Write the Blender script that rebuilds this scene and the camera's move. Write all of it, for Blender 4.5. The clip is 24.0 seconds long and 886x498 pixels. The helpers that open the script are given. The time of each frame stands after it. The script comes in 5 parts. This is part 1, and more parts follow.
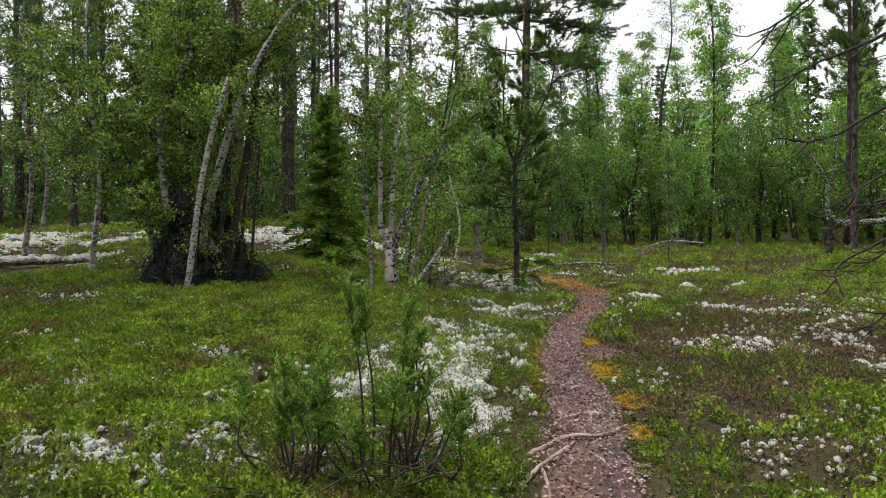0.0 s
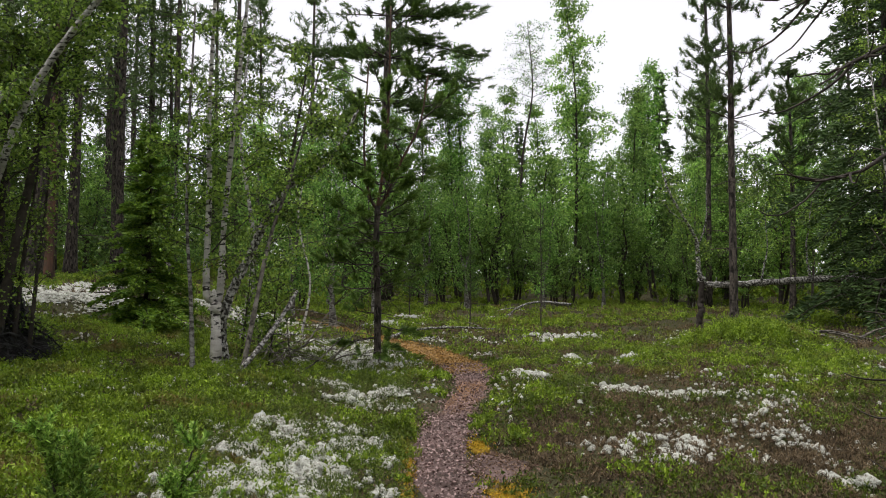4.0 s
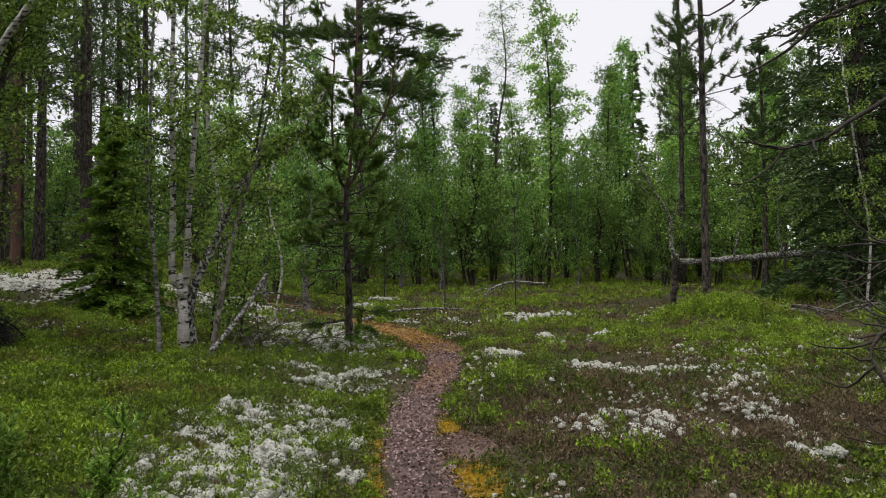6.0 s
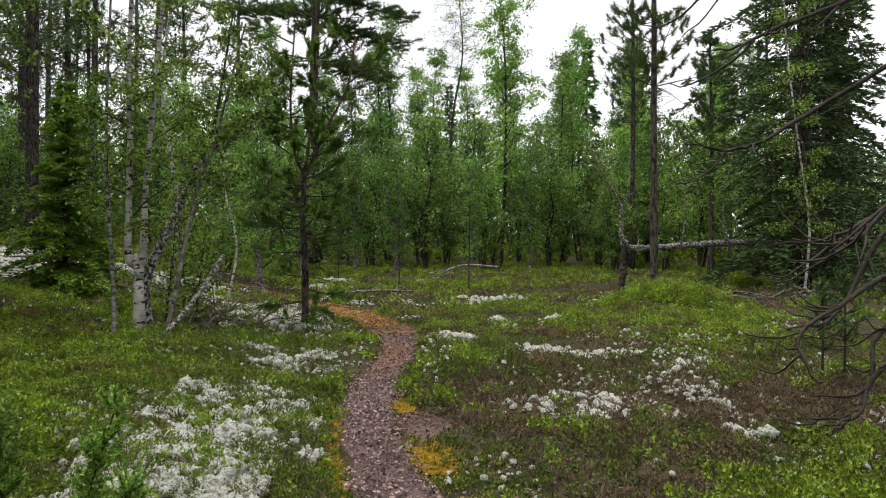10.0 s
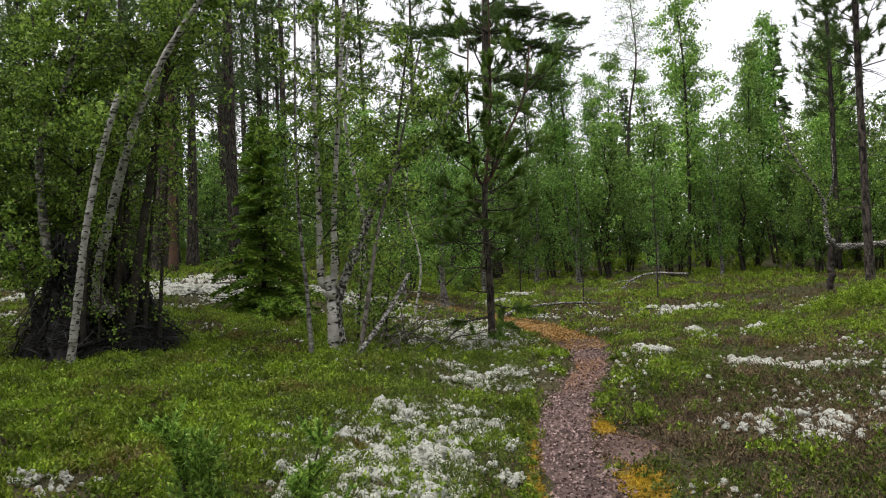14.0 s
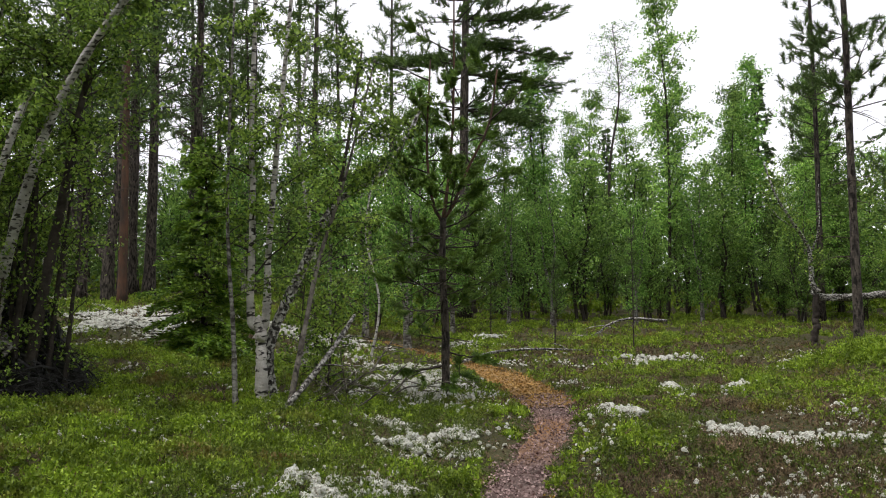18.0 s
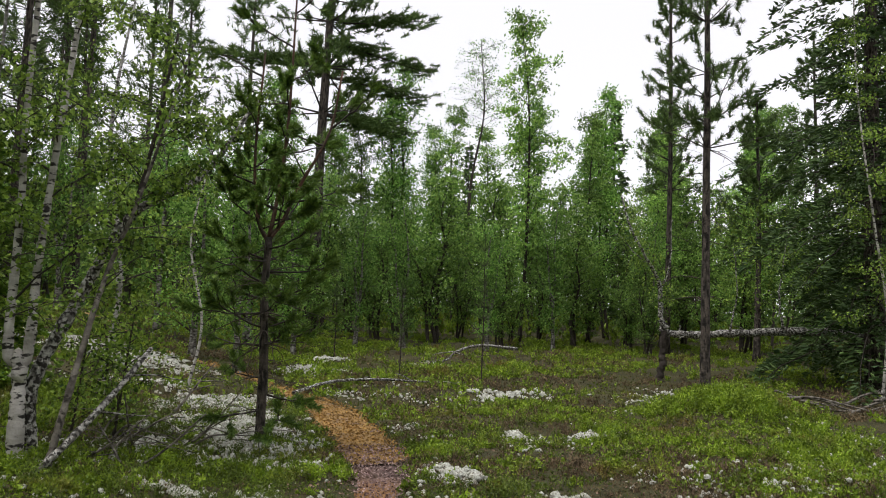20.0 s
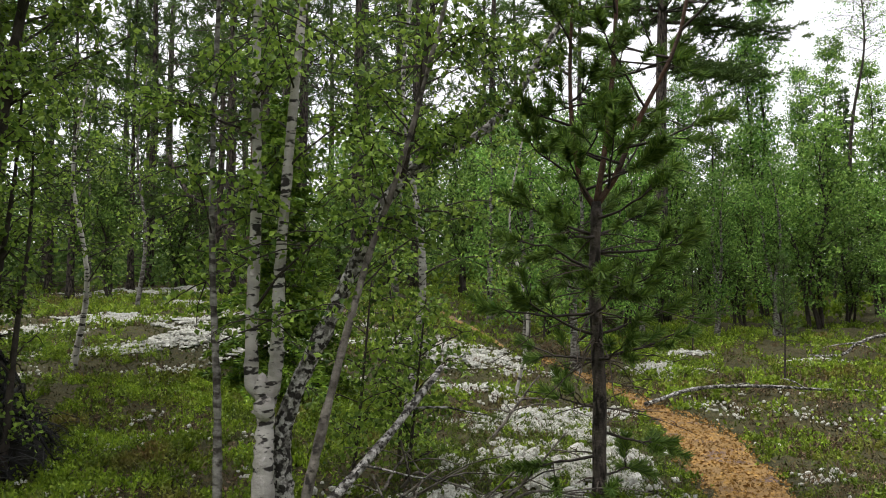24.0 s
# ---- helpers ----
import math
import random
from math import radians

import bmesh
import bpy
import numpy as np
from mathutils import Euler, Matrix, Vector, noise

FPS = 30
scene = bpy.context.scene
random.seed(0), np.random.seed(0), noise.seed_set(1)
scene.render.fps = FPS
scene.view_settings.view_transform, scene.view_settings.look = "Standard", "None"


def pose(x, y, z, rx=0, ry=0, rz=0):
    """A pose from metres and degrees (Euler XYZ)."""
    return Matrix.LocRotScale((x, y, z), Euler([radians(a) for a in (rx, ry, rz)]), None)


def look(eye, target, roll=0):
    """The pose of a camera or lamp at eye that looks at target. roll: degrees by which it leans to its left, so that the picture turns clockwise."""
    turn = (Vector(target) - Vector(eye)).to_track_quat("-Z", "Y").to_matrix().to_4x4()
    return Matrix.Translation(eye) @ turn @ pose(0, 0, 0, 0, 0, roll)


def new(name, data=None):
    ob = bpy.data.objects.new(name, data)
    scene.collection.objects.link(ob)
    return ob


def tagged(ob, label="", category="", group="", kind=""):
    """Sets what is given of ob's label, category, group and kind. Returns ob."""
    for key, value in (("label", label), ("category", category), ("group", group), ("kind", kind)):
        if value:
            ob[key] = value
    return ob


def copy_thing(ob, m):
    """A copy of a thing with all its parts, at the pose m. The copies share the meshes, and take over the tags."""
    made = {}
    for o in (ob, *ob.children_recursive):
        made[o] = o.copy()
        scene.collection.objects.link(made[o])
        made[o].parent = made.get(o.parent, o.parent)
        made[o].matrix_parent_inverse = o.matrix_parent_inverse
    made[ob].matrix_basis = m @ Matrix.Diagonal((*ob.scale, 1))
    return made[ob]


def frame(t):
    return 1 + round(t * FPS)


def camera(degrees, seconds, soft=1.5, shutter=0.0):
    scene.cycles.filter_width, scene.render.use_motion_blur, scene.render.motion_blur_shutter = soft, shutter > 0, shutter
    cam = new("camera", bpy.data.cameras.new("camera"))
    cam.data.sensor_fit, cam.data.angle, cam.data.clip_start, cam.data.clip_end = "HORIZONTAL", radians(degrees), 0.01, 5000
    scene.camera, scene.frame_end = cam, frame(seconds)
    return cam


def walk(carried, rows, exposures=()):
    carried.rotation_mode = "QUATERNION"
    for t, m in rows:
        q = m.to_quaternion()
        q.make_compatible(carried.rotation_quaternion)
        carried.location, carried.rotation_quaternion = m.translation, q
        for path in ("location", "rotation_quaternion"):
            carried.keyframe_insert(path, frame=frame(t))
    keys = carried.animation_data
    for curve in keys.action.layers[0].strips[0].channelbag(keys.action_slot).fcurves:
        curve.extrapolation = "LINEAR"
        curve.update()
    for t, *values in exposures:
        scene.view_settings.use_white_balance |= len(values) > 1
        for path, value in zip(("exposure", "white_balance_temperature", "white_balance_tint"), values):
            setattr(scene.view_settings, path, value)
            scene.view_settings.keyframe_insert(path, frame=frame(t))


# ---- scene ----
cam = camera(57.8, 24.0, soft=1.0)
PATH = [
    (0, (1.108, 2.789, 0.604), (0.936, 4.782, 0.582), -0.3),
    (0.5, (1.179, 3.189, 0.548), (0.999, 5.18, 0.541), 0.4),
    (1, (1.057, 3.424, 0.641), (0.969, 5.422, 0.614), 1.0),
    (1.5, (1.036, 3.769, 0.593), (0.812, 5.757, 0.56), 0.2),
    (2, (1.056, 4.059, 0.618), (0.716, 6.03, 0.594), -0.6),
    (2.5, (1.048, 4.286, 0.672), (1.094, 6.285, 0.697), 0.2),
    (3, (1.078, 4.402, 0.698), (1.278, 6.391, 0.763), 0.5),
    (3.5, (1.051, 4.393, 0.703), (1.246, 6.38, 0.819), 0.4),
    (5.5, (1.098, 4.444, 0.67), (1.289, 6.433, 0.753), -1.1),
    (6, (1.124, 4.463, 0.674), (1.367, 6.447, 0.744), -0.8),
    (6.5, (1.072, 4.369, 0.693), (1.35, 6.348, 0.758), -0.4),
    (7, (1.03, 4.444, 0.698), (1.086, 6.443, 0.748), -1.0),
    (7.5, (1.016, 4.438, 0.662), (0.991, 6.437, 0.704), -0.8),
    (8, (1.061, 4.46, 0.661), (1.144, 6.458, 0.696), -0.2),
    (8.5, (1.086, 4.477, 0.665), (1.403, 6.451, 0.702), 0.7),
    (9, (1.091, 4.412, 0.676), (1.442, 6.381, 0.708), 0.4),
    (9.5, (1.067, 4.32, 0.698), (1.423, 6.288, 0.724), 0.3),
    (11.5, (1.096, 4.406, 0.709), (1.44, 6.376, 0.7), -1.0),
    (12, (1.07, 4.436, 0.721), (1.286, 6.423, 0.674), 0.5),
    (12.5, (1.034, 4.523, 0.698), (1.038, 6.522, 0.743), -0.8),
    (13, (1.024, 4.512, 0.704), (0.972, 6.511, 0.738), -1.7),
    (13.5, (1.025, 4.523, 0.701), (0.955, 6.522, 0.751), -2.4),
    (14, (1.022, 4.523, 0.706), (0.944, 6.521, 0.769), -2.4),
    (14.5, (1.016, 4.514, 0.701), (0.927, 6.51, 0.778), -2.5),
    (15, (0.995, 4.559, 0.691), (0.84, 6.552, 0.755), -4.0),
    (15.5, (0.942, 4.58, 0.684), (0.658, 6.559, 0.746), -4.6),
    (16, (0.963, 4.439, 0.681), (0.627, 6.41, 0.731), -5.2),
    (16.5, (1.098, 4.68, 0.713), (0.816, 6.66, 0.705), -5.5),
    (17, (1.104, 4.959, 0.725), (0.856, 6.943, 0.7), -5.6),
    (17.5, (1.11, 5.112, 0.781), (1.011, 7.107, 0.868), -4.3),
    (18, (1.26, 5.307, 0.77), (1.228, 7.301, 0.919), -0.6),
    (18.5, (1.345, 5.467, 0.793), (1.328, 7.464, 0.897), -0.5),
    (19, (1.375, 5.756, 0.852), (1.586, 7.739, 1.003), -3.8),
    (19.2, (1.337, 5.93, 0.864), (1.715, 7.885, 1.055), -4.6),
    (19.4, (1.373, 5.954, 0.9), (1.789, 7.897, 1.124), -3.3),
    (19.5, (1.399, 6.0, 0.919), (1.82, 7.942, 1.141), -1.3),
    (21.5, (1.685, 6.583, 1.146), (1.715, 8.581, 1.244), 0.9),
    (22, (1.672, 6.988, 1.159), (1.297, 8.939, 1.388), -1.2),
    (22.5, (1.519, 7.274, 1.149), (0.947, 9.183, 1.325), -0.5),
    (23, (1.389, 7.539, 1.142), (0.825, 9.451, 1.3), -0.3),
    (23.5, (1.455, 7.867, 1.132), (0.895, 9.781, 1.291), 0.8),
    (24, (1.476, 8.183, 1.111), (0.95, 10.11, 1.215), 0.3),
]
walk(cam, [(t, look(eye, target, roll)) for t, eye, target, roll in PATH],
     [(0.0, 0.13), (3.0, 0.0), (5.5, -0.24), (6.5, -0.28), (7.2, -0.2), (8.0, 0.0), (9.0, 0.0), (12.0, -0.14), (14.0, 0.0), (16.0, 0.1), (16.8, 0.28), (18.0, 0.02), (19.5, -0.04), (21.5, -0.42), (22.1, -0.47), (22.7, 0.2), (24.0, 0.2)])

from math import cos, pi, sin

# ---- world and light: bright overcast, light from the whole sky ----
world = bpy.data.worlds.new("overcast_sky")
scene.world = world
world.use_nodes = True
wt = world.node_tree
wt.nodes.clear()
sky = wt.nodes.new("ShaderNodeTexSky")
sky.sky_type = "NISHITA"
sky.sun_disc = False
sky.sun_elevation = radians(70)
sky.sun_rotation = radians(260)
sky.dust_density = 1.0
soft_sky = wt.nodes.new("ShaderNodeHueSaturation")
soft_sky.inputs["Saturation"].default_value = 0.12
cloud = wt.nodes.new("ShaderNodeMix")
cloud.data_type = "RGBA"
cloud.inputs[0].default_value = 0.8
cloud.inputs[7].default_value = (9.38, 9.32, 9.85, 1)
bg = wt.nodes.new("ShaderNodeBackground")
bg.inputs["Strength"].default_value = 0.13
wo = wt.nodes.new("ShaderNodeOutputWorld")
wt.links.new(sky.outputs["Color"], soft_sky.inputs["Color"])
wt.links.new(soft_sky.outputs["Color"], cloud.inputs[6])
wt.links.new(cloud.outputs[2], bg.inputs["Color"])
wt.links.new(bg.outputs["Background"], wo.inputs["Surface"])
sun = new("sun", bpy.data.lights.new("sun", "SUN"))
sun.data.energy = 3.0
sun.data.angle = radians(35)
sun.data.color = (1.0, 0.97, 0.92)
sun.matrix_world = look((-8, -4, 25), (0, 0, 0))

# ---- tools for building ----
rng = np.random.default_rng(11)


class Soup:
    """Vertices and faces gathered for one mesh."""

    def __init__(self):
        self.v, self.t, self.q, self.n = [], [], [], 0

    def add(self, verts, faces):
        verts, faces = np.asarray(verts, float), np.asarray(faces, int)
        (self.t if faces.shape[1] == 3 else self.q).append(faces + self.n)
        self.v.append(verts)
        self.n += len(verts)

    def mesh(self, name, smooth):
        me = bpy.data.meshes.new(name)
        v = np.concatenate(self.v)
        t = np.concatenate(self.t) if self.t else np.zeros((0, 3), int)
        q = np.concatenate(self.q) if self.q else np.zeros((0, 4), int)
        me.vertices.add(len(v))
        me.vertices.foreach_set("co", v.astype(np.float32).ravel())
        loops = np.concatenate([t.ravel(), q.ravel()]).astype(np.int32)
        me.loops.add(len(loops))
        me.loops.foreach_set("vertex_index", loops)
        starts = np.concatenate([np.arange(len(t)) * 3, len(t) * 3 + np.arange(len(q)) * 4]).astype(np.int32)
        me.polygons.add(len(starts))
        me.polygons.foreach_set("loop_start", starts)
        me.update(calc_edges=True)
        me.polygons.foreach_set("use_smooth", np.full(len(starts), smooth, bool))
        return me


def part(name, soup, material, parent, label="", smooth=True):
    me = soup.mesh(name, smooth)
    me.materials.append(material)
    ob = new(name, me)
    ob.parent = parent
    if label:
        tagged(ob, label)
    if name in ("branchwork", "dead_branchwork", "twigwork", "dead_litter"):
        tagged(ob, kind="stuff")
    return ob


def whole(name, soup, material, label, category, kind="", smooth=True, group=""):
    me = soup.mesh(name, smooth)
    me.materials.append(material)
    return tagged(new(name, me), label, category, group, kind)


def thing(name, base, label, category, group=""):
    ob = new(name)
    ob.empty_display_size = 0.2
    ob.location = base
    return tagged(ob, label, category, group)


def unit(a):
    return a / np.maximum(np.linalg.norm(a, axis=-1, keepdims=True), 1e-9)


def curve(points, n):
    """A smooth line through the points, as n places."""
    p = np.asarray(points, float)
    p = np.vstack([2 * p[0] - p[1], p, 2 * p[-1] - p[-2]])
    u = np.linspace(0, len(p) - 3 - 1e-6, n)
    i = u.astype(int)
    f = (u - i)[:, None]
    a, b, c, d = p[i], p[i + 1], p[i + 2], p[i + 3]
    return 0.5 * (2 * b + (c - a) * f + (2 * a - 5 * b + 4 * c - d) * f ** 2 + (3 * b - a - 3 * c + d) * f ** 3)


def tube(soup, line, radii, sides=8, rough=0.0):
    line = np.asarray(line, float)
    n = len(line)
    radii = np.broadcast_to(np.asarray(radii, float), (n,))
    tang = unit(np.gradient(line, axis=0))
    ref = np.array([0.0, 1.0, 0.02]) if abs(tang[:, 2]).mean() > 0.6 else np.array([0.0, 0.0, 1.0])
    s = unit(np.cross(tang, ref))
    w = np.cross(s, tang)
    a = np.arange(sides) / sides * 2 * np.pi
    ring = s[:, None] * np.cos(a)[None, :, None] + w[:, None] * np.sin(a)[None, :, None]
    r = radii[:, None] * (1 + rough * rng.normal(size=(n, sides)))
    v = (line[:, None] + ring * r[..., None]).reshape(-1, 3)
    i = np.arange(n - 1)[:, None] * sides
    j = np.arange(sides)[None]
    k = (j + 1) % sides
    f = np.stack([i + j, i + k, i + sides + k, i + sides + j], -1).reshape(-1, 4)
    soup.add(v, f)
    e0, e1 = np.arange(sides)[::-1], (n - 1) * sides + np.arange(sides)
    caps = np.array([[e[0], e[m], e[m + 1]] for e in (e0, e1) for m in range(1, sides - 1)])
    soup.t.append(caps + soup.n - len(v))


def leaf_set(soup, p, axis, size, width=0.6, fold=0.15):
    """One four-cornered, folded leaf at each place."""
    n = len(p)
    axis = unit(axis)
    side = unit(np.cross(axis, rng.normal(size=(n, 3))))
    up = np.cross(side, axis)
    size = np.broadcast_to(np.asarray(size, float), (n,))[:, None]
    mid = p + axis * size * 0.45 + up * size * fold
    v = np.stack([p, mid + side * size * width / 2, p + axis * size, mid - side * size * width / 2], 1).reshape(-1, 3)
    soup.add(v, np.arange(n * 4).reshape(-1, 4))


def needle_set(soup, p, axis, size, width):
    n = len(p)
    axis = unit(axis)
    side = unit(np.cross(axis, rng.normal(size=(n, 3)))) * width / 2
    size = np.broadcast_to(np.asarray(size, float), (n,))[:, None]
    v = np.stack([p - side, p + side, p + axis * size], 1).reshape(-1, 3)
    soup.add(v, np.arange(n * 3).reshape(-1, 3))


def lattice(x, y, scale, seed):
    """Smooth value noise, 0 to 1."""
    r = np.random.default_rng(seed).random((64, 64))
    x, y = np.asarray(x) / scale + 100, np.asarray(y) / scale + 100
    i, j = np.floor(x).astype(int), np.floor(y).astype(int)
    f, h = x - i, y - j
    f, h = f * f * (3 - 2 * f), h * h * (3 - 2 * h)
    i, j, k, m = i % 64, j % 64, (i + 1) % 64, (j + 1) % 64
    return (r[i, j] * (1 - f) + r[k, j] * f) * (1 - h) + (r[i, m] * (1 - f) + r[k, m] * f) * h


def height(x, y):
    """The lie of the land."""
    x, y = np.asarray(x, float), np.asarray(y, float)
    z = np.where(y < 12.4, 0.061 * (y - 12.4), np.where(y < 15, 0.0, 0.05 * (y - 15)))
    z = np.clip(z, -0.75, 1.9)
    z = z + 0.12 * np.tanh(np.maximum(1.0 - x, 0) * 0.85) + 0.45 * np.clip((y - 12.4) / 2.8, 0, 1) * np.clip((-x - 0.5) / 2, 0, 1)
    z = z + 0.07 * np.clip((-x - 0.8) / 1.2, 0, 1)
    z = z - 0.08 * np.exp(-((x - 1.12) ** 2 / 0.4 + (y - 12.05) ** 2 / 0.5))
    return z + 0.3 * np.exp(-((x - 5.85) ** 2 / 0.6 + (y - 14.0) ** 2 / 0.5) ** 1.3)


def base(x, y, sink=0.02):
    return (x, y, float(height(x, y)) - sink)


TRAIL = np.array([(0.9, -6, 0.24), (1.1, 2, 0.24), (1.32, 5, 0.23), (1.4, 5.9, 0.22), (1.46, 6.6, 0.21), (1.49, 7.5, 0.19), (1.46, 8.2, 0.165), (1.5, 9.2, 0.165), (1.63, 10.0, 0.155), (1.93, 11.1, 0.15),
                  (1.99, 12.2, 0.22), (1.88, 13.6, 0.26), (1.72, 15.0, 0.25), (1.3, 16.1, 0.14), (0.6, 17.5, 0.1), (0.0, 18.4, 0.1), (-1.3, 20.0, 0.1), (-3.2, 21.6, 0.12)])
TRAIL_LINE = curve(TRAIL, 300)


def off_trail(x, y):
    """Metres from the trail's edge, negative on it."""
    best = np.full(np.shape(x), 99.0)
    for cx, cy, w in TRAIL_LINE:
        best = np.minimum(best, np.hypot(x - cx, y - cy) - w)
    return best


LICHEN = [(0.72, 8.5, 0.42, 1.25), (1.0, 10.6, 0.3, 0.5), (0.85, 7.2, 0.25, 0.5), (0.95, 13.1, 0.6, 1.1), (0.6, 14.7, 0.55, 0.6), (2.75, 9.0, 0.42, 0.45), (3.3, 10.7, 0.5, 0.3),
          (4.0, 10.1, 0.2, 0.15), (3.5, 8.4, 0.14, 0.14), (3.84, 16.1, 0.5, 0.35), (3.6, 13.0, 0.35, 0.2), (2.5, 11.5, 0.18, 0.3)]
SPECKLE = [(-1.4, 6.2, 0.6, 0.5), (-2.2, 8.0, 0.7, 0.6), (3.6, 9.6, 0.9, 0.8), (4.6, 11.5, 1.0, 0.6), (2.4, 13.4, 0.3, 0.4), (-1.1, 6.9, 0.25, 0.3), (-0.5, 5.7, 0.35, 0.3), (0.35, 6.5, 0.35, 0.35), (-0.2, 7.6, 0.35, 0.25), (-1.8, 7.4, 0.2, 0.2), (0.7, 14.7, 0.4, 0.4), (0.25, 7.5, 0.4, 0.5), (0.4, 8.3, 0.35, 0.6)]
LICHEN += [(0.5, 8.2, 0.5, 0.9), (0.35, 7.3, 0.4, 0.4), (0.75, 6.6, 0.22, 0.3)]
SMALL_LICHEN = [(-1.25, 7.0, 0.3, 0.35), (-1.17, 8.0, 0.35, 0.2), (-0.3, 6.3, 0.32, 0.22), (-0.7, 5.9, 0.32, 0.22), (-0.24, 5.88, 0.25, 0.15), (0.15, 6.0, 0.25, 0.2), (0.5, 6.3, 0.4, 0.22), (-0.4, 7.0, 0.25, 0.2), (-1.9, 7.5, 0.3, 0.2),
                (3.64, 9.19, 0.2, 0.15), (3.87, 10.14, 0.25, 0.12), (0.2, 14.3, 0.4, 0.3), (1.38, 12.3, 0.16, 0.3), (1.5, 18.2, 0.5, 0.5), (1.3, 11.0, 0.12, 0.3)]
CLEAR = [(3.6, 19.6, 0.55, 0.55), (-2.4, 11.65, 0.52, 0.52), (1.8, 8.75, 0.17, 0.28)]
LAWNS = [(3.5, 19.5, 0.5, 0.35), (-2.7, 15.1, 1.0, 0.8), (-3.1, 16.7, 0.95, 1.0), (-3.4, 18.2, 0.9, 0.8), (-0.9, 17.6, 0.9, 1.0), (-5.2, 13.6, 1.4, 0.35), (-6.6, 14.7, 1.3, 0.5), (-7.2, 16.0, 1.2, 0.8), (-4.8, 15.2, 0.6, 0.5), (-5.0, 16.8, 0.9, 0.7), (-5.7, 19.4, 1.0, 0.8), (-0.3, 16.1, 0.5, 0.5), (0.9, 15.5, 0.4, 0.3), (1.8, 19.6, 0.4, 0.4), (-8.8, 23.0, 1.6, 1.6)]


def spots(x, y, patches):
    m = np.zeros(np.shape(x))
    for cx, cy, rx, ry in patches:
        m = np.maximum(m, 1.35 - np.hypot((x - cx) / rx, (y - cy) / ry))
    return np.clip(m, 0, 1)


# ---- materials ----
def mat(name, c1, c2, scale=(8, 8, 8), rough=0.75, bump=0.3, bump_scale=60.0, island=0.0, thin=0.0, spread=(0.35, 0.65), dark=None, dark_scale=(3, 3, 3), dark_at=(0.55, 0.65), gloss=0.3, each=0.0):
    m = bpy.data.materials.new(name)
    m.use_nodes = True
    nt = m.node_tree
    N, L = nt.nodes, nt.links
    bsdf, out = N["Principled BSDF"], N["Material Output"]
    tc = N.new("ShaderNodeTexCoord")

    def noise(sc, detail):
        mp = N.new("ShaderNodeMapping")
        mp.inputs["Scale"].default_value = sc
        L.new(tc.outputs["Object"], mp.inputs["Vector"])
        nz = N.new("ShaderNodeTexNoise")
        nz.inputs["Scale"].default_value = 1.0
        nz.inputs["Detail"].default_value = detail
        L.new(mp.outputs["Vector"], nz.inputs["Vector"])
        return nz.outputs["Fac"]

    def blend(fac, a, b, lo, hi):
        ra = N.new("ShaderNodeMapRange")
        ra.inputs["From Min"].default_value, ra.inputs["From Max"].default_value = lo, hi
        L.new(fac, ra.inputs["Value"])
        mx = N.new("ShaderNodeMix")
        mx.data_type = "RGBA"
        L.new(ra.outputs["Result"], mx.inputs[0])
        for sock, col in ((mx.inputs[6], a), (mx.inputs[7], b)):
            if isinstance(col, tuple):
                sock.default_value = (*col, 1)
            else:
                L.new(col, sock)
        return mx.outputs[2]

    if island:
        geo = N.new("ShaderNodeNewGeometry")
        col = blend(geo.outputs["Random Per Island"], c1, c2, 0, 1)
        big = noise(scale, 2)
        hs = N.new("ShaderNodeHueSaturation")
        ra = N.new("ShaderNodeMapRange")
        ra.inputs["From Min"].default_value, ra.inputs["From Max"].default_value = 0.3, 0.7
        ra.inputs["To Min"].default_value, ra.inputs["To Max"].default_value = 1 - island, 1 + island
        L.new(big, ra.inputs["Value"])
        L.new(ra.outputs["Result"], hs.inputs["Value"])
        L.new(col, hs.inputs["Color"])
        col = hs.outputs["Color"]
    else:
        col = blend(noise(scale, 5), c1, c2, *spread)
    if each:
        info = N.new("ShaderNodeObjectInfo")
        tone = N.new("ShaderNodeMapRange")
        tone.inputs["To Min"].default_value, tone.inputs["To Max"].default_value = 1 - each, 1 + each
        L.new(info.outputs["Random"], tone.inputs["Value"])
        own = N.new("ShaderNodeHueSaturation")
        L.new(tone.outputs["Result"], own.inputs["Value"])
        L.new(col, own.inputs["Color"])
        col = own.outputs["Color"]
    if dark:
        col = blend(noise(dark_scale, 4), col, dark, *dark_at)
    L.new(col, bsdf.inputs["Base Color"])
    bsdf.inputs["Roughness"].default_value = rough
    bsdf.inputs["Specular IOR Level"].default_value = gloss
    if bump:
        bp = N.new("ShaderNodeBump")
        bp.inputs["Strength"].default_value = bump
        bp.inputs["Distance"].default_value = 0.02
        L.new(noise((bump_scale,) * 3, 5), bp.inputs["Height"])
        L.new(bp.outputs["Normal"], bsdf.inputs["Normal"])
    if thin:
        tr = N.new("ShaderNodeBsdfTranslucent")
        L.new(col, tr.inputs["Color"])
        mx = N.new("ShaderNodeMixShader")
        mx.inputs[0].default_value = thin
        L.new(bsdf.outputs["BSDF"], mx.inputs[1])
        L.new(tr.outputs["BSDF"], mx.inputs[2])
        L.new(mx.outputs["Shader"], out.inputs["Surface"])
    return m


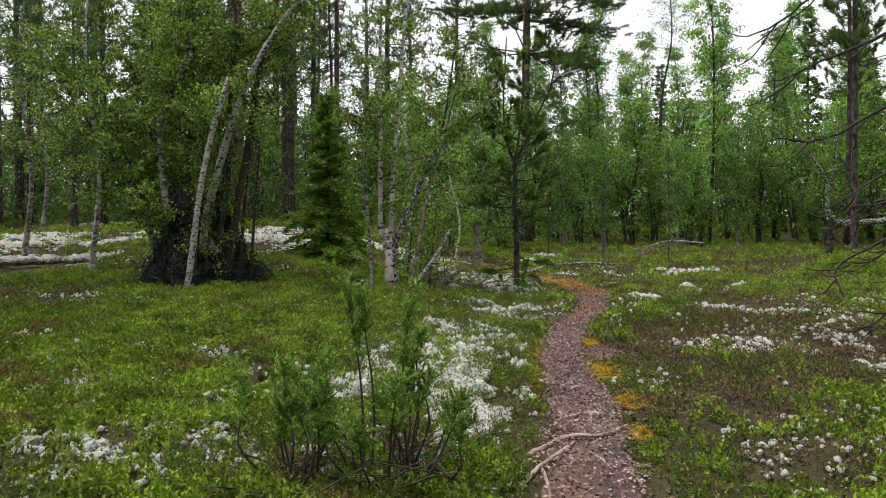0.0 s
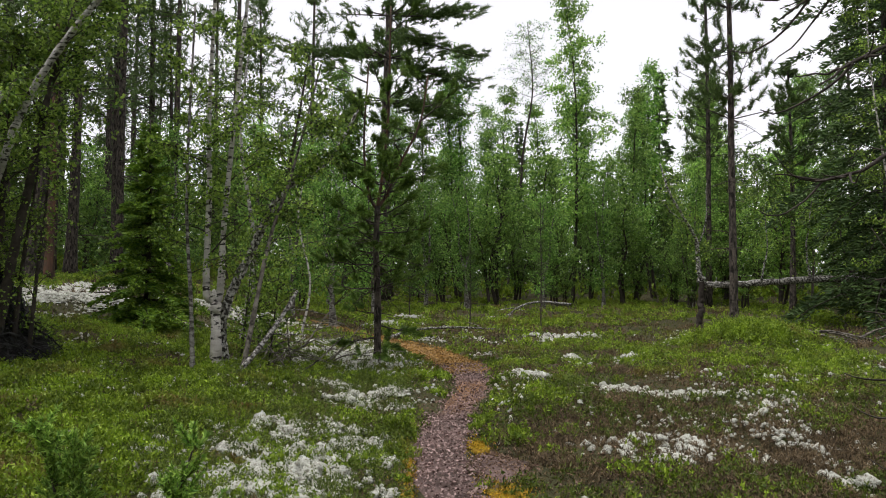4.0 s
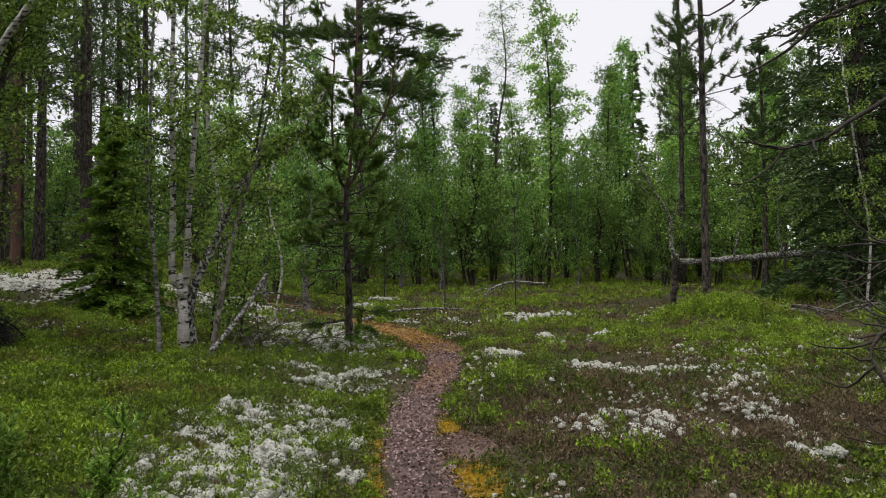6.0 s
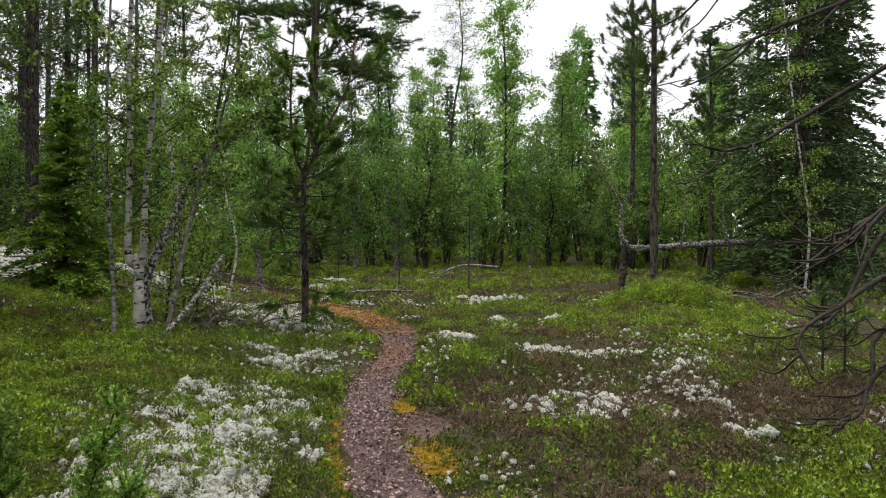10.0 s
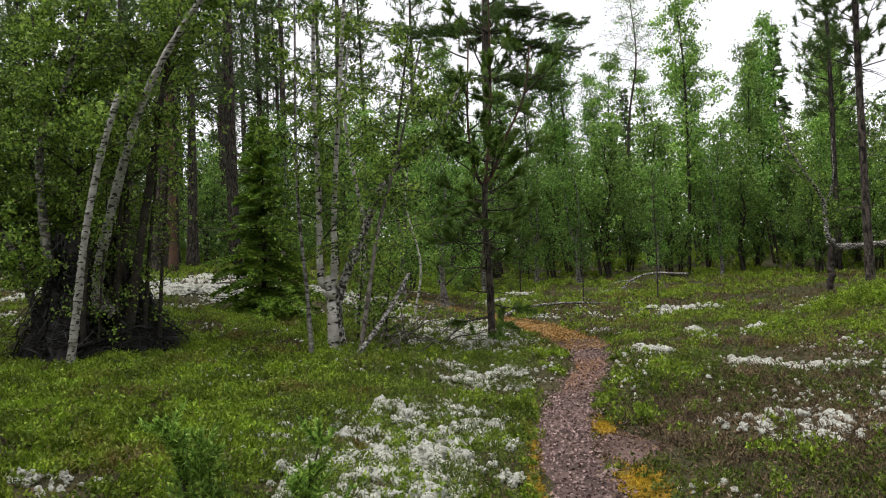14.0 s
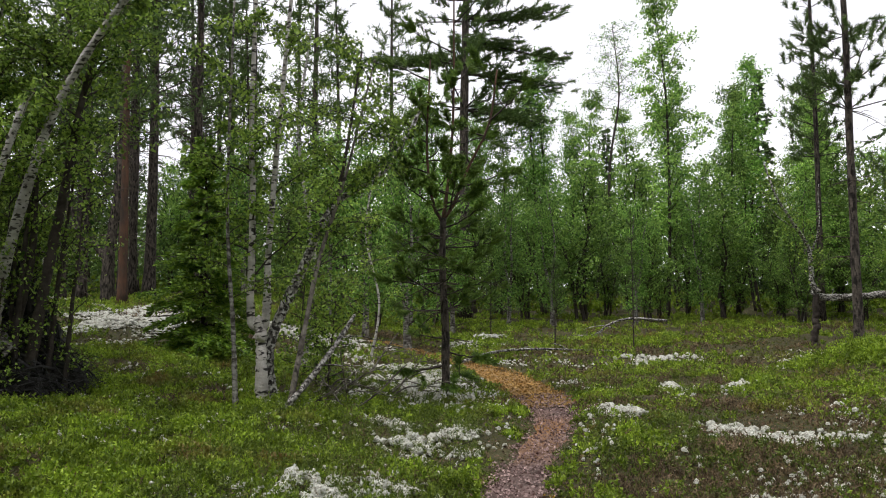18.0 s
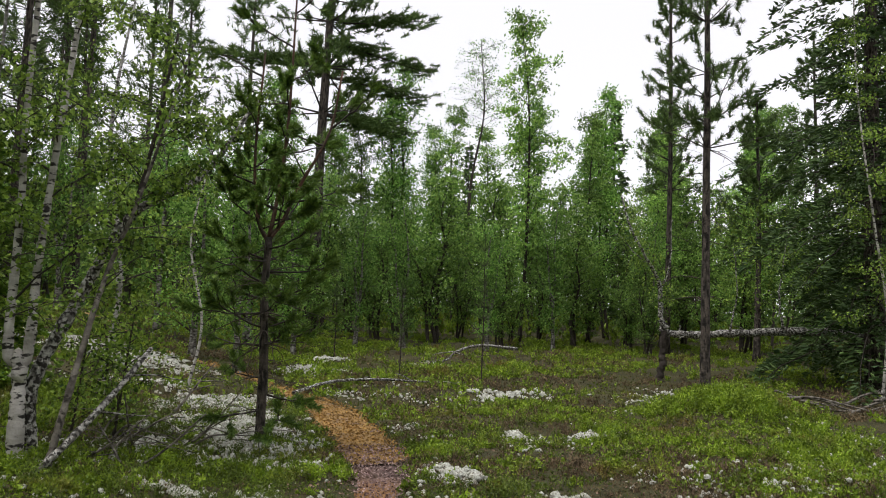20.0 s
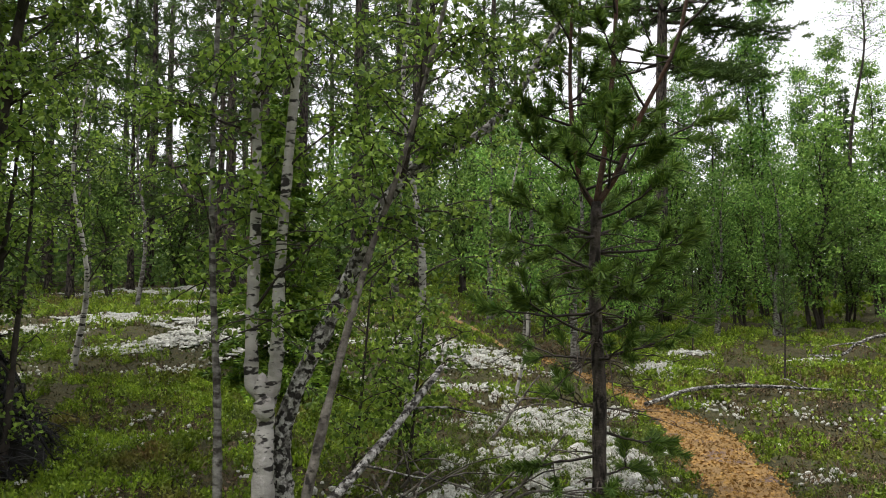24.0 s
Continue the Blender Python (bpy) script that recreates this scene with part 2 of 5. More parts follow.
SOIL = mat("heath_soil", (0.028, 0.028, 0.01), (0.055, 0.052, 0.02), (2.5, 2.5, 2.5), 0.95, 1.0, 60, dark=(0.075, 0.055, 0.02), dark_scale=(30, 30, 30), dark_at=(0.5, 0.7))
PATH_SOIL = mat("trail_soil", (0.18, 0.12, 0.11), (0.08, 0.055, 0.048), (6, 6, 6), 0.95, 0.9, 70, dark=(0.28, 0.14, 0.045), dark_scale=(0.25, 0.25, 0.25), dark_at=(0.5, 0.6))
NEEDLE_LITTER = mat("needle_litter", (0.34, 0.21, 0.075), (0.22, 0.14, 0.06), (7, 7, 7), 0.95, 0.9, 80, dark=(0.16, 0.11, 0.09), dark_scale=(4, 4, 4))
CHIPS = mat("litter_chips", (0.08, 0.045, 0.042), (0.45, 0.32, 0.3), (3, 3, 3), 0.8, 0.2, 90, island=0.3)
CHIPS_ORANGE = mat("orange_litter", (0.4, 0.24, 0.07), (0.22, 0.13, 0.05), (3, 3, 3), 0.85, 0.2, 90, island=0.25)
DEAD_LEAF = mat("dead_leaves", (0.1, 0.06, 0.04), (0.3, 0.2, 0.15), (3, 3, 3), 0.8, 0.2, 90, island=0.3)
LICHEN_WHITE = mat("reindeer_lichen", (0.56, 0.56, 0.5), (0.72, 0.72, 0.66), (14, 14, 14), 0.95, 1.0, 160, dark=(0.3, 0.28, 0.22), dark_scale=(60, 60, 60), dark_at=(0.49, 0.68), gloss=0.1)
BERRY = mat("bilberry_leaf", (0.085, 0.15, 0.011), (0.285, 0.39, 0.034), (4.0, 4.0, 4.0), 0.5, 0, island=0.55, thin=0.25, dark=(0.19, 0.13, 0.045), dark_scale=(1.6, 1.6, 1.6), dark_at=(0.56, 0.72), gloss=0.3)
BERRY_DARK = mat("lingonberry_leaf", (0.045, 0.075, 0.014), (0.17, 0.22, 0.035), (3, 3, 3), 0.45, 0, island=0.3, thin=0.2, gloss=0.2)
HEATH = mat("heather_twig", (0.05, 0.036, 0.022), (0.21, 0.15, 0.085), (4, 4, 4), 0.85, 0, island=0.4)
MOSS = mat("golden_moss", (0.36, 0.2, 0.02), (0.2, 0.15, 0.02), (8, 8, 8), 0.95, 1.0, 120)
BIRCH_LEAF = mat("birch_leaf", (0.04, 0.09, 0.016), (0.32, 0.46, 0.075), (1.6, 1.6, 1.6), 0.5, 0, island=0.4, thin=0.3, gloss=0.2)
WOOD_LEAF = mat("deep_wood_leaf", (0.05, 0.11, 0.026), (0.2, 0.31, 0.07), (0.5, 0.5, 0.5), 0.55, 0, island=0.4, thin=0.3, gloss=0.2)
BIRCH_LEAF_MID = mat("birch_leaf_deep", (0.05, 0.125, 0.024), (0.31, 0.48, 0.1), (0.9, 0.9, 0.9), 0.5, 0, island=0.4, thin=0.32, gloss=0.2, each=0.4)
BIRCH_LEAF_FAR = mat("birch_leaf_light", (0.05, 0.14, 0.024), (0.31, 0.52, 0.11), (0.9, 0.9, 0.9), 0.5, 0, island=0.4, thin=0.4, gloss=0.2, each=0.25)
PINE_NEEDLE = mat("pine_needle", (0.045, 0.09, 0.022), (0.13, 0.2, 0.045), (1.2, 1.2, 1.2), 0.55, 0, island=0.3, thin=0.15)
YOUNG_PINE = mat("young_pine_needle", (0.045, 0.1, 0.02), (0.19, 0.29, 0.045), (1.2, 1.2, 1.2), 0.55, 0, island=0.3, thin=0.2)
SPRUCE_NEEDLE = mat("spruce_needle", (0.035, 0.07, 0.022), (0.1, 0.16, 0.045), (1.2, 1.2, 1.2), 0.55, 0, island=0.3, thin=0.12)
YOUNG_SPRUCE = mat("young_spruce_needle", (0.05, 0.12, 0.016), (0.25, 0.38, 0.04), (1.2, 1.2, 1.2), 0.5, 0, island=0.25, thin=0.2)
JUNIPER_NEEDLE = mat("juniper_needle", (0.075, 0.18, 0.025), (0.4, 0.58, 0.11), (4, 4, 4), 0.55, 0, island=0.3, thin=0.25)
BIRCH_BARK = mat("birch_bark", (0.56, 0.53, 0.49), (0.33, 0.305, 0.28), (5, 5, 14), 0.7, 0.5, 60, dark=(0.035, 0.03, 0.027), dark_scale=(15, 15, 40), dark_at=(0.54, 0.6))
BIRCH_BARK_GREY = mat("grey_birch_bark", (0.32, 0.305, 0.28), (0.09, 0.082, 0.072), (16, 16, 30), 0.8, 0.6, 60, dark=(0.05, 0.042, 0.036), dark_scale=(16, 16, 34), dark_at=(0.48, 0.6))
PALE_BARK = mat("grey_white_birch_bark", (0.5, 0.48, 0.45), (0.27, 0.255, 0.235), (8, 8, 16), 0.75, 0.5, 60, dark=(0.04, 0.035, 0.03), dark_scale=(22, 22, 48), dark_at=(0.53, 0.6))
TWIG = mat("dark_twig", (0.03, 0.024, 0.02), (0.065, 0.052, 0.044), (20, 20, 20), 0.85, 0.4, 90)
PINE_BARK = mat("pine_bark", (0.03, 0.025, 0.021), (0.12, 0.098, 0.082), (24, 24, 8), 0.9, 1.0, 30, dark=(0.014, 0.011, 0.009), dark_scale=(30, 30, 9), dark_at=(0.5, 0.6))
PINE_RED = mat("red_pine_bark", (0.12, 0.06, 0.036), (0.045, 0.032, 0.026), (9, 9, 3), 0.85, 0.8, 30, dark=(0.08, 0.05, 0.035), dark_scale=(14, 14, 5))
DEAD_WOOD = mat("grey_dead_wood", (0.24, 0.215, 0.185), (0.08, 0.068, 0.058), (16, 16, 16), 0.85, 0.6, 50, dark=(0.035, 0.03, 0.026), dark_scale=(22, 22, 22), dark_at=(0.52, 0.62))
ROOT_WOOD = mat("worn_root", (0.42, 0.33, 0.28), (0.28, 0.2, 0.16), (9, 9, 9), 0.75, 0.5, 60)
DARK_WOOD = mat("dark_rotten_wood", (0.014, 0.012, 0.011), (0.036, 0.033, 0.03), (9, 9, 4), 0.95, 1.0, 30, dark=(0.1, 0.09, 0.08), dark_scale=(12, 12, 12), dark_at=(0.64, 0.72))

DEAD_TWIG = mat("brown_dead_twig", (0.11, 0.088, 0.07), (0.055, 0.043, 0.036), (6, 6, 6), 0.9, 0.4, 90)
ARCH_BARK = mat("mottled_birch_bark", (0.5, 0.485, 0.45), (0.15, 0.14, 0.125), (30, 30, 30), 0.8, 0.8, 60, dark=(0.03, 0.026, 0.022), dark_scale=(42, 42, 42), dark_at=(0.48, 0.56), spread=(0.42, 0.58))
FIBRE = mat("rotten_fibre", (0.005, 0.0045, 0.004), (0.062, 0.06, 0.06), (4, 4, 4), 0.95, 0.6, 60, island=0.4)
FLOOR_FUZZ = mat("feather_moss", (0.03, 0.026, 0.01), (0.15, 0.125, 0.045), (1.1, 1.1, 1.1), 0.9, 0, island=0.4, dark=(0.09, 0.125, 0.018), dark_scale=(1.3, 1.3, 1.3), dark_at=(0.45, 0.6))
GOLD_FUZZ = mat("golden_moss_tufts", (0.5, 0.29, 0.02), (0.3, 0.24, 0.025), (9, 9, 9), 0.9, 0, island=0.3)

# ---- ground and trail ----
def axis_steps(lo, hi, fine, far):
    out = [0.4 * 1.35 ** k for k in range(1, 40)]
    out = [o for o in out if o < far] + [far]
    return np.array([lo - o for o in out[::-1]] + list(np.arange(lo, hi + fine / 2, fine)) + [hi + o for o in out])


gx, gy = axis_steps(-9.0, 11.0, 0.1, 400.0), axis_steps(2.0, 26.0, 0.1, 400.0)
X, Y = np.meshgrid(gx, gy, indexing="ij")
OFF = off_trail(X, Y)
bumps = (lattice(X, Y, 0.6, 3) - 0.5) * 0.1 + (lattice(X, Y, 0.25, 4) - 0.5) * 0.06
Z = height(X, Y) + bumps * np.clip(OFF * 4 + 0.1, 0.05, 1) - 0.035 * np.clip(-OFF * 6 + 0.5, 0, 1)


def lie(x, y):
    """The ground's own height, hummocks and all."""
    i = np.clip(np.searchsorted(gx, x) - 1, 0, len(gx) - 2)
    j = np.clip(np.searchsorted(gy, y) - 1, 0, len(gy) - 2)
    u, w = (x - gx[i]) / (gx[i + 1] - gx[i]), (y - gy[j]) / (gy[j + 1] - gy[j])
    return (Z[i, j] * (1 - u) + Z[i + 1, j] * u) * (1 - w) + (Z[i, j + 1] * (1 - u) + Z[i + 1, j + 1] * u) * w


s = Soup()
i, j = np.meshgrid(np.arange(len(gx) - 1), np.arange(len(gy) - 1), indexing="ij")
k = i * len(gy) + j
s.add(np.stack([X, Y, Z], -1).reshape(-1, 3), np.stack([k, k + len(gy), k + len(gy) + 1, k + 1], -1).reshape(-1, 4))
whole("ground", s, SOIL, "mossy forest floor of dark humus and heath", "ground", "structure")


def trail_sheet(name, y0, y1, material, label):
    line = TRAIL_LINE[(TRAIL_LINE[:, 1] >= y0) & (TRAIL_LINE[:, 1] <= y1)]
    line = curve(line, max(8, int(len(line) * 3)))
    tang = unit(np.gradient(line[:, :2], axis=0))
    side = np.stack([tang[:, 1], -tang[:, 0]], -1)
    cols = np.linspace(-1, 1, 13)
    wl = line[:, 2] * (1.08 + 0.35 * (lattice(line[:, 1] * 0 + 3, line[:, 1], 0.23, 5) - 0.5) * 2)
    wr = line[:, 2] * (1.08 + 0.35 * (lattice(line[:, 1] * 0 + 9, line[:, 1], 0.19, 6) - 0.5) * 2)
    w = np.where(cols[None] < 0, wl[:, None], wr[:, None]) * cols[None]
    P = line[:, None, :2] + side[:, None] * w[..., None]
    z = height(P[..., 0], P[..., 1]) - 0.012 + (lattice(P[..., 0], P[..., 1], 0.13, 8) - 0.5) * 0.02 - 0.03 * np.abs(cols[None]) ** 6
    s = Soup()
    n, m = z.shape
    i, j = np.meshgrid(np.arange(n - 1), np.arange(m - 1), indexing="ij")
    k = i * m + j
    s.add(np.concatenate([P, z[..., None]], -1).reshape(-1, 3), np.stack([k, k + 1, k + m + 1, k + m], -1).reshape(-1, 4))
    whole(name, s, material, label, "footpath", "structure")


trail_sheet("path_1", -6, 12.0, PATH_SOIL, "trodden footpath of pinkish brown leaf litter and bare soil")
trail_sheet("path_2", 11.95, 22, NEEDLE_LITTER, "footpath covered in orange fallen needles")


# a bare patch of earth where the path's edge has crumbled
s = Soup()
a, q = np.meshgrid(np.linspace(0, 2 * np.pi, 33)[:-1], np.linspace(0, 1, 7), indexing="ij")
out = q * (1 + 0.18 * np.sin(3 * a + 1) + 0.1 * np.sin(7 * a))
bx, by = 1.78 + 0.17 * out * np.cos(a), 8.75 + 0.3 * out * np.sin(a)
bz = lie(bx, by) + 0.028 * (1 - q ** 2) + 0.012 * (lattice(bx, by, 0.04, 23) - 0.5) + 0.004 - 0.03 * q ** 6
f = [[m * 7 + n, (m + 1) % 32 * 7 + n, (m + 1) % 32 * 7 + n + 1, m * 7 + n + 1] for m in range(32) for n in range(6)]
s.add(np.stack([bx, by, bz], -1).reshape(-1, 3), f)
whole("bare_earth", s, PATH_SOIL, "bare crumbled earth beside the footpath", "ground", "structure")
s = Soup()
a, q = rng.uniform(0, 6.28, 1500), np.sqrt(rng.random(1500)) * 1.15
bx, by = 1.78 + 0.17 * q * np.cos(a), 8.75 + 0.3 * q * np.sin(a)
leaf_set(s, np.stack([bx, by, lie(bx, by) + 0.03 * np.clip(1 - q ** 2, 0, 1) + rng.uniform(0, 0.01, 1500)], -1), rng.normal(size=(1500, 3)) * (1, 1, 0.4), rng.uniform(0.008, 0.026, 1500), 0.45, 0.1)
whole("earth_litter", s, DEAD_LEAF, "dry brown needles and leaf bits on the bare earth", "leaf litter", "stuff", smooth=False)


def scatter(n, x0, x1, y0, y1):
    return rng.uniform(x0, x1, n), rng.uniform(y0, y1, n)


def litter(name, n, band, on_trail, size, material, label):
    x, y = scatter(n, *band)
    d = off_trail(x, y)
    keep = d < 0.01 + 0.14 * (lattice(x, y, 0.12, 22) - 0.45) if on_trail else (d > 0) & (lattice(x, y, 0.4, 21) > 0.25)
    x, y = x[keep], y[keep]
    p = np.stack([x, y, (height(x, y) if on_trail else lie(x, y)) + rng.uniform(-0.004, 0.012, len(x))], -1)
    a = rng.normal(size=(len(x), 3)) * (1, 1, 0.25)
    s = Soup()
    leaf_set(s, p, a, rng.uniform(0.5, 1.3, len(x)) * size, 0.7, 0.1)
    whole(name, s, material, label, "leaf litter", "stuff", smooth=False)


litter("path_litter", 52000, (0.8, 2.5, 4.0, 12.6), True, 0.019, CHIPS, "pale pink-brown dry leaves and bark chips on the path")
litter("needle_litter", 30000, (0.0, 2.6, 12.0, 19.0), True, 0.026, CHIPS_ORANGE, "orange fallen needles and leaves on the path")
litter("dead_leaves", 40000, (-4, 6.5, 4.5, 13), False, 0.022, DEAD_LEAF, "dry brown fallen leaves on the forest floor")

# ---- lichen, moss ----
bm = bmesh.new()
bmesh.ops.create_icosphere(bm, subdivisions=2, radius=1.0)
ICO_V = np.array([v.co[:] for v in bm.verts])
ICO_F = np.array([[v.index for v in f.verts] for f in bm.faces])
bm.free()
ICO_TOP = ICO_F[ICO_V[ICO_F][..., 2].mean(1) > -0.35]
bm = bmesh.new()
bmesh.ops.create_icosphere(bm, subdivisions=1, radius=1.0)
KNOB_V = np.array([v.co[:] for v in bm.verts])
KNOB_F = np.array([[v.index for v in f.verts] for f in bm.faces])
KNOB_F = KNOB_F[KNOB_V[KNOB_F][..., 2].mean(1) > -0.5]
bm.free()


def cushions(soup, x, y, r, flat=0.85, lift=0.45, rough=0.22, fine=True, knobs=0):
    """Rounded heads on the ground, each with smaller knobs on its upper side."""
    sv, sf = (ICO_V, ICO_TOP) if fine else (KNOB_V, KNOB_F)
    n = len(x)
    turn = rng.uniform(0, 6.28, n)
    c, w = np.cos(turn)[:, None], np.sin(turn)[:, None]
    v = sv[None] * (1 + rough * rng.normal(size=(n, len(sv), 1)))
    v = np.stack([v[..., 0] * c - v[..., 1] * w, v[..., 0] * w + v[..., 1] * c, v[..., 2] * flat], -1) * r[:, None, None]
    z = lie(x, y) + r * lift * rng.uniform(0.3, 2.4, n) + 0.006
    at = np.stack([x, y, z], -1)
    f = sf[None] + (np.arange(n) * len(sv))[:, None, None]
    soup.add((v + at[:, None]).reshape(-1, 3), f.reshape(-1, 3))
    if knobs:
        way = unit(rng.normal(size=(n, knobs, 3)) + (0, 0, 0.8))
        at = (at[:, None] + way * (r[:, None, None] * (0.95, 0.95, 0.95 * flat))).reshape(-1, 3)
        r = np.repeat(r, knobs) * rng.uniform(0.22, 0.42, n * knobs)
        n = len(r)
        v = KNOB_V[None] * (1 + 0.16 * rng.normal(size=(n, len(KNOB_V), 1))) * r[:, None, None] + at[:, None]
        soup.add(v.reshape(-1, 3), (KNOB_F[None] + (np.arange(n) * len(KNOB_V))[:, None, None]).reshape(-1, 3))


def lichen_bed(name, patches, per_m2, r0, r1, edge, fine, label, cut=0.4, flat=0.85, lift=0.45, knobs=0):
    s = Soup()
    for cx, cy, rx, ry in patches:
        n = int(4 * 1.8 * rx * ry * per_m2)
        x, y = scatter(n, cx - rx * 1.35, cx + rx * 1.35, cy - ry * 1.35, cy + ry * 1.35)
        m = spots(x, y, [(cx, cy, rx, ry)]) * 0.9 + (lattice(x, y, edge, 31) - 0.5) * 1.1 + (lattice(x, y, edge * 0.3, 32) - 0.5) * 0.7
        keep = (m > cut) & (off_trail(x, y) > 0.05)
        x, y, m = x[keep], y[keep], m[keep]
        if len(x):
            cushions(s, x, y, (r0 + (r1 - r0) * rng.random(len(x)) ** 1.4) * np.clip(0.55 + 0.9 * (m - cut), 0.55, 1.1), flat, lift, 0.1 if knobs else 0.22, fine, knobs)
    whole(name, s, LICHEN_WHITE, label, "lichen", "stuff")


lichen_bed("reindeer_lichen", [q for q in LICHEN if q[1] < 12], 430, 0.014, 0.046, 0.17, True, "white cauliflower-like cushions of reindeer lichen beside the path", 0.4, 0.8, 0.35, 3)
lichen_bed("reindeer_lichen", [q for q in LICHEN if q[1] > 12], 520, 0.014, 0.045, 0.22, False, "white lichen cushions round the foot of the small pine", 0.34, 0.8, 0.4, 2)
lichen_bed("reindeer_lichen", SPECKLE, 420, 0.01, 0.03, 0.12, False, "scattered white lichen cushions among the bilberry", 0.74, 0.85, 0.6, 0)
lichen_bed("reindeer_lichen", SMALL_LICHEN, 900, 0.008, 0.028, 0.12, False, "small clumps of white lichen showing between the sprigs", 0.45, 0.8, 0.5, 3)
lichen_bed("lichen_lawn", LAWNS, 480, 0.014, 0.032, 0.5, False, "broad pale carpet of reindeer lichen under the trees", 0.36, 0.65)
lichen_bed("lichen_lawn", LAWNS, 110, 0.05, 0.1, 0.5, False, "thin pale lichen crust joining the carpet under the trees", 0.42, 0.2, 0.06)
x, y = scatter(24000, -5, 7, 5, 17)
keep = (lattice(x, y, 0.6, 41) * 0.6 + lattice(x, y, 0.17, 42) * 0.4 > 0.6 + 0.06 * (y > 12.5)) & (off_trail(x, y) > 0.05) & (spots(x, y, CLEAR) < 0.2)
s = Soup()
cushions(s, x[keep], y[keep], rng.uniform(0.007, 0.02, keep.sum()), 0.85, 0.7, fine=False)
whole("scattered_lichen", s, LICHEN_WHITE, "scattered small white lichen tufts among the bilberry", "lichen", "stuff")


def moss_bed(spread, label):
    bed, fuzz = Soup(), Soup()
    for cx, cy, rx, ry in spread:
        n = int(2600 * rx * ry) + 20
        a, r = rng.uniform(0, 6.28, n), np.sqrt(rng.random(n))
        cushions(bed, cx + rx * r * np.cos(a), cy + ry * r * np.sin(a), rng.uniform(0.012, 0.03, n), 0.35, 0.1, 0.2, False)
        n = int(150000 * rx * ry)
        a, r = rng.uniform(0, 6.28, n), np.abs(rng.normal(0, 0.75, n))
        x, y = cx + rx * r * np.cos(a), cy + ry * r * np.sin(a)
        p = np.stack([x, y, lie(x, y) + rng.uniform(0.0, 0.022, n)], -1)
        needle_set(fuzz, p, rng.normal(size=(n, 3)) + (0, 0, 0.7), rng.uniform(0.008, 0.018, n), 0.006)
    whole("golden_moss", bed, MOSS, label, "moss", "stuff")
    whole("golden_moss", fuzz, GOLD_FUZZ, "fine orange-yellow moss tufts beside the path", "moss", "stuff", smooth=False)


moss_bed([(1.73, 8.15, 0.1, 0.26), (1.78, 7.35, 0.09, 0.16), (1.25, 8.0, 0.035, 0.4), (1.29, 8.85, 0.025, 0.3), (1.72, 9.2, 0.06, 0.18), (1.73, 6.75, 0.05, 0.12)], "golden-orange moss along the edges of the path")


# ---- dwarf shrubs ----
def shrubs(name, n, band, sprigs, leaves, leaf, tall, material, label, want, wide=0.62, girth=0.07, thin_on_lichen=0.8):
    """Domed tufts of upright sprigs, each sprig set with small pointed leaves."""
    x, y = scatter(n, *band)
    spot = np.maximum(spots(x, y, LICHEN), spots(x, y, LAWNS))
    d = off_trail(x, y)
    keep = (d > 0.0) & (spots(x, y, CLEAR) < 0.4) & (rng.random(n) < want(x, y) * (1 - thin_on_lichen * np.clip(1.6 * spot, 0, 1)) * np.clip(0.55 + d * 5, 0, 1))
    x, y, d = x[keep], y[keep], d[keep]
    n = len(x)
    big = rng.uniform(0.55, 1.35, n) * np.clip(0.6 + d * 2, 0.6, 1)
    out = rng.normal(0, 0.6, (n, sprigs, 2))
    h = (tall * big[:, None] * rng.uniform(0.65, 1.15, (n, sprigs)) * np.clip(1.1 - 0.3 * (out ** 2).sum(-1), 0.35, 1.1)).ravel()
    px = (x[:, None] + out[..., 0] * girth * big[:, None]).ravel()
    py = (y[:, None] + out[..., 1] * girth * big[:, None]).ravel()
    root = np.stack([px, py, lie(px, py) - 0.01], -1)
    lean = out.reshape(-1, 2) * 0.28 + rng.normal(0, 0.14, (len(px), 2))
    top = root + np.stack([lean[:, 0] * h, lean[:, 1] * h, h], -1)
    m = len(px)
    u = rng.random((m, leaves, 1)) ** 0.6
    p = root[:, None] * (1 - u) + top[:, None] * u + rng.normal(0, 1, (m, leaves, 3)) * (0.003 + 0.05 * h[:, None, None]) * (1, 1, 0.6)
    a = rng.normal(size=(m, leaves, 3)) + (0, 0, 1.2)
    size = np.repeat(rng.uniform(0.75, 1.3, m) * leaf, leaves)
    s = Soup()
    needle_set(s, p.reshape(-1, 3), a.reshape(-1, 3), size, leaf * wide)
    whole(name, s, material, label, "shrub", "stuff", smooth=False)


def brown_zone(x, y):
    return np.clip(1.5 - np.hypot((x - 3.5) / 1.2, (y - 9.3) / 0.9), 0, 1)


def bilberry_zone(x, y):
    """Where the bilberry closes up: left of the path, at the mound and back under the trees."""
    a = np.clip(1.4 - np.hypot((x + 1.6) / 1.9, (y - 9.8) / 2.2), 0, 1)
    b = np.clip(1.4 - np.hypot((x - 5.8) / 1.8, (y - 14.0) / 1.6), 0, 1)
    return np.maximum(np.maximum(a, b), np.clip((y - 17.5) / 4, 0, 0.35)) + 0.9 * np.clip(1.3 - np.hypot((x - 2.75) / 1.2, (y - 5.6) / 0.75), 0, 1)


def lush(x, y):
    return np.clip(3.4 * (0.35 * lattice(x, y, 1.7, 65) + 0.35 * lattice(x, y, 0.8, 61) + 0.3 * lattice(x, y, 0.27, 64) - 0.41 + 0.22 * bilberry_zone(x, y) - 0.09 * np.clip((x - 1) / 2, 0, 1)), 0.04, 1) * (1 - 0.65 * brown_zone(x, y))


def sparse(x, y):
    return np.clip(1.3 * (lattice(x, y, 0.9, 62) - 0.3) + 0.25 * brown_zone(x, y), 0.03, 1)


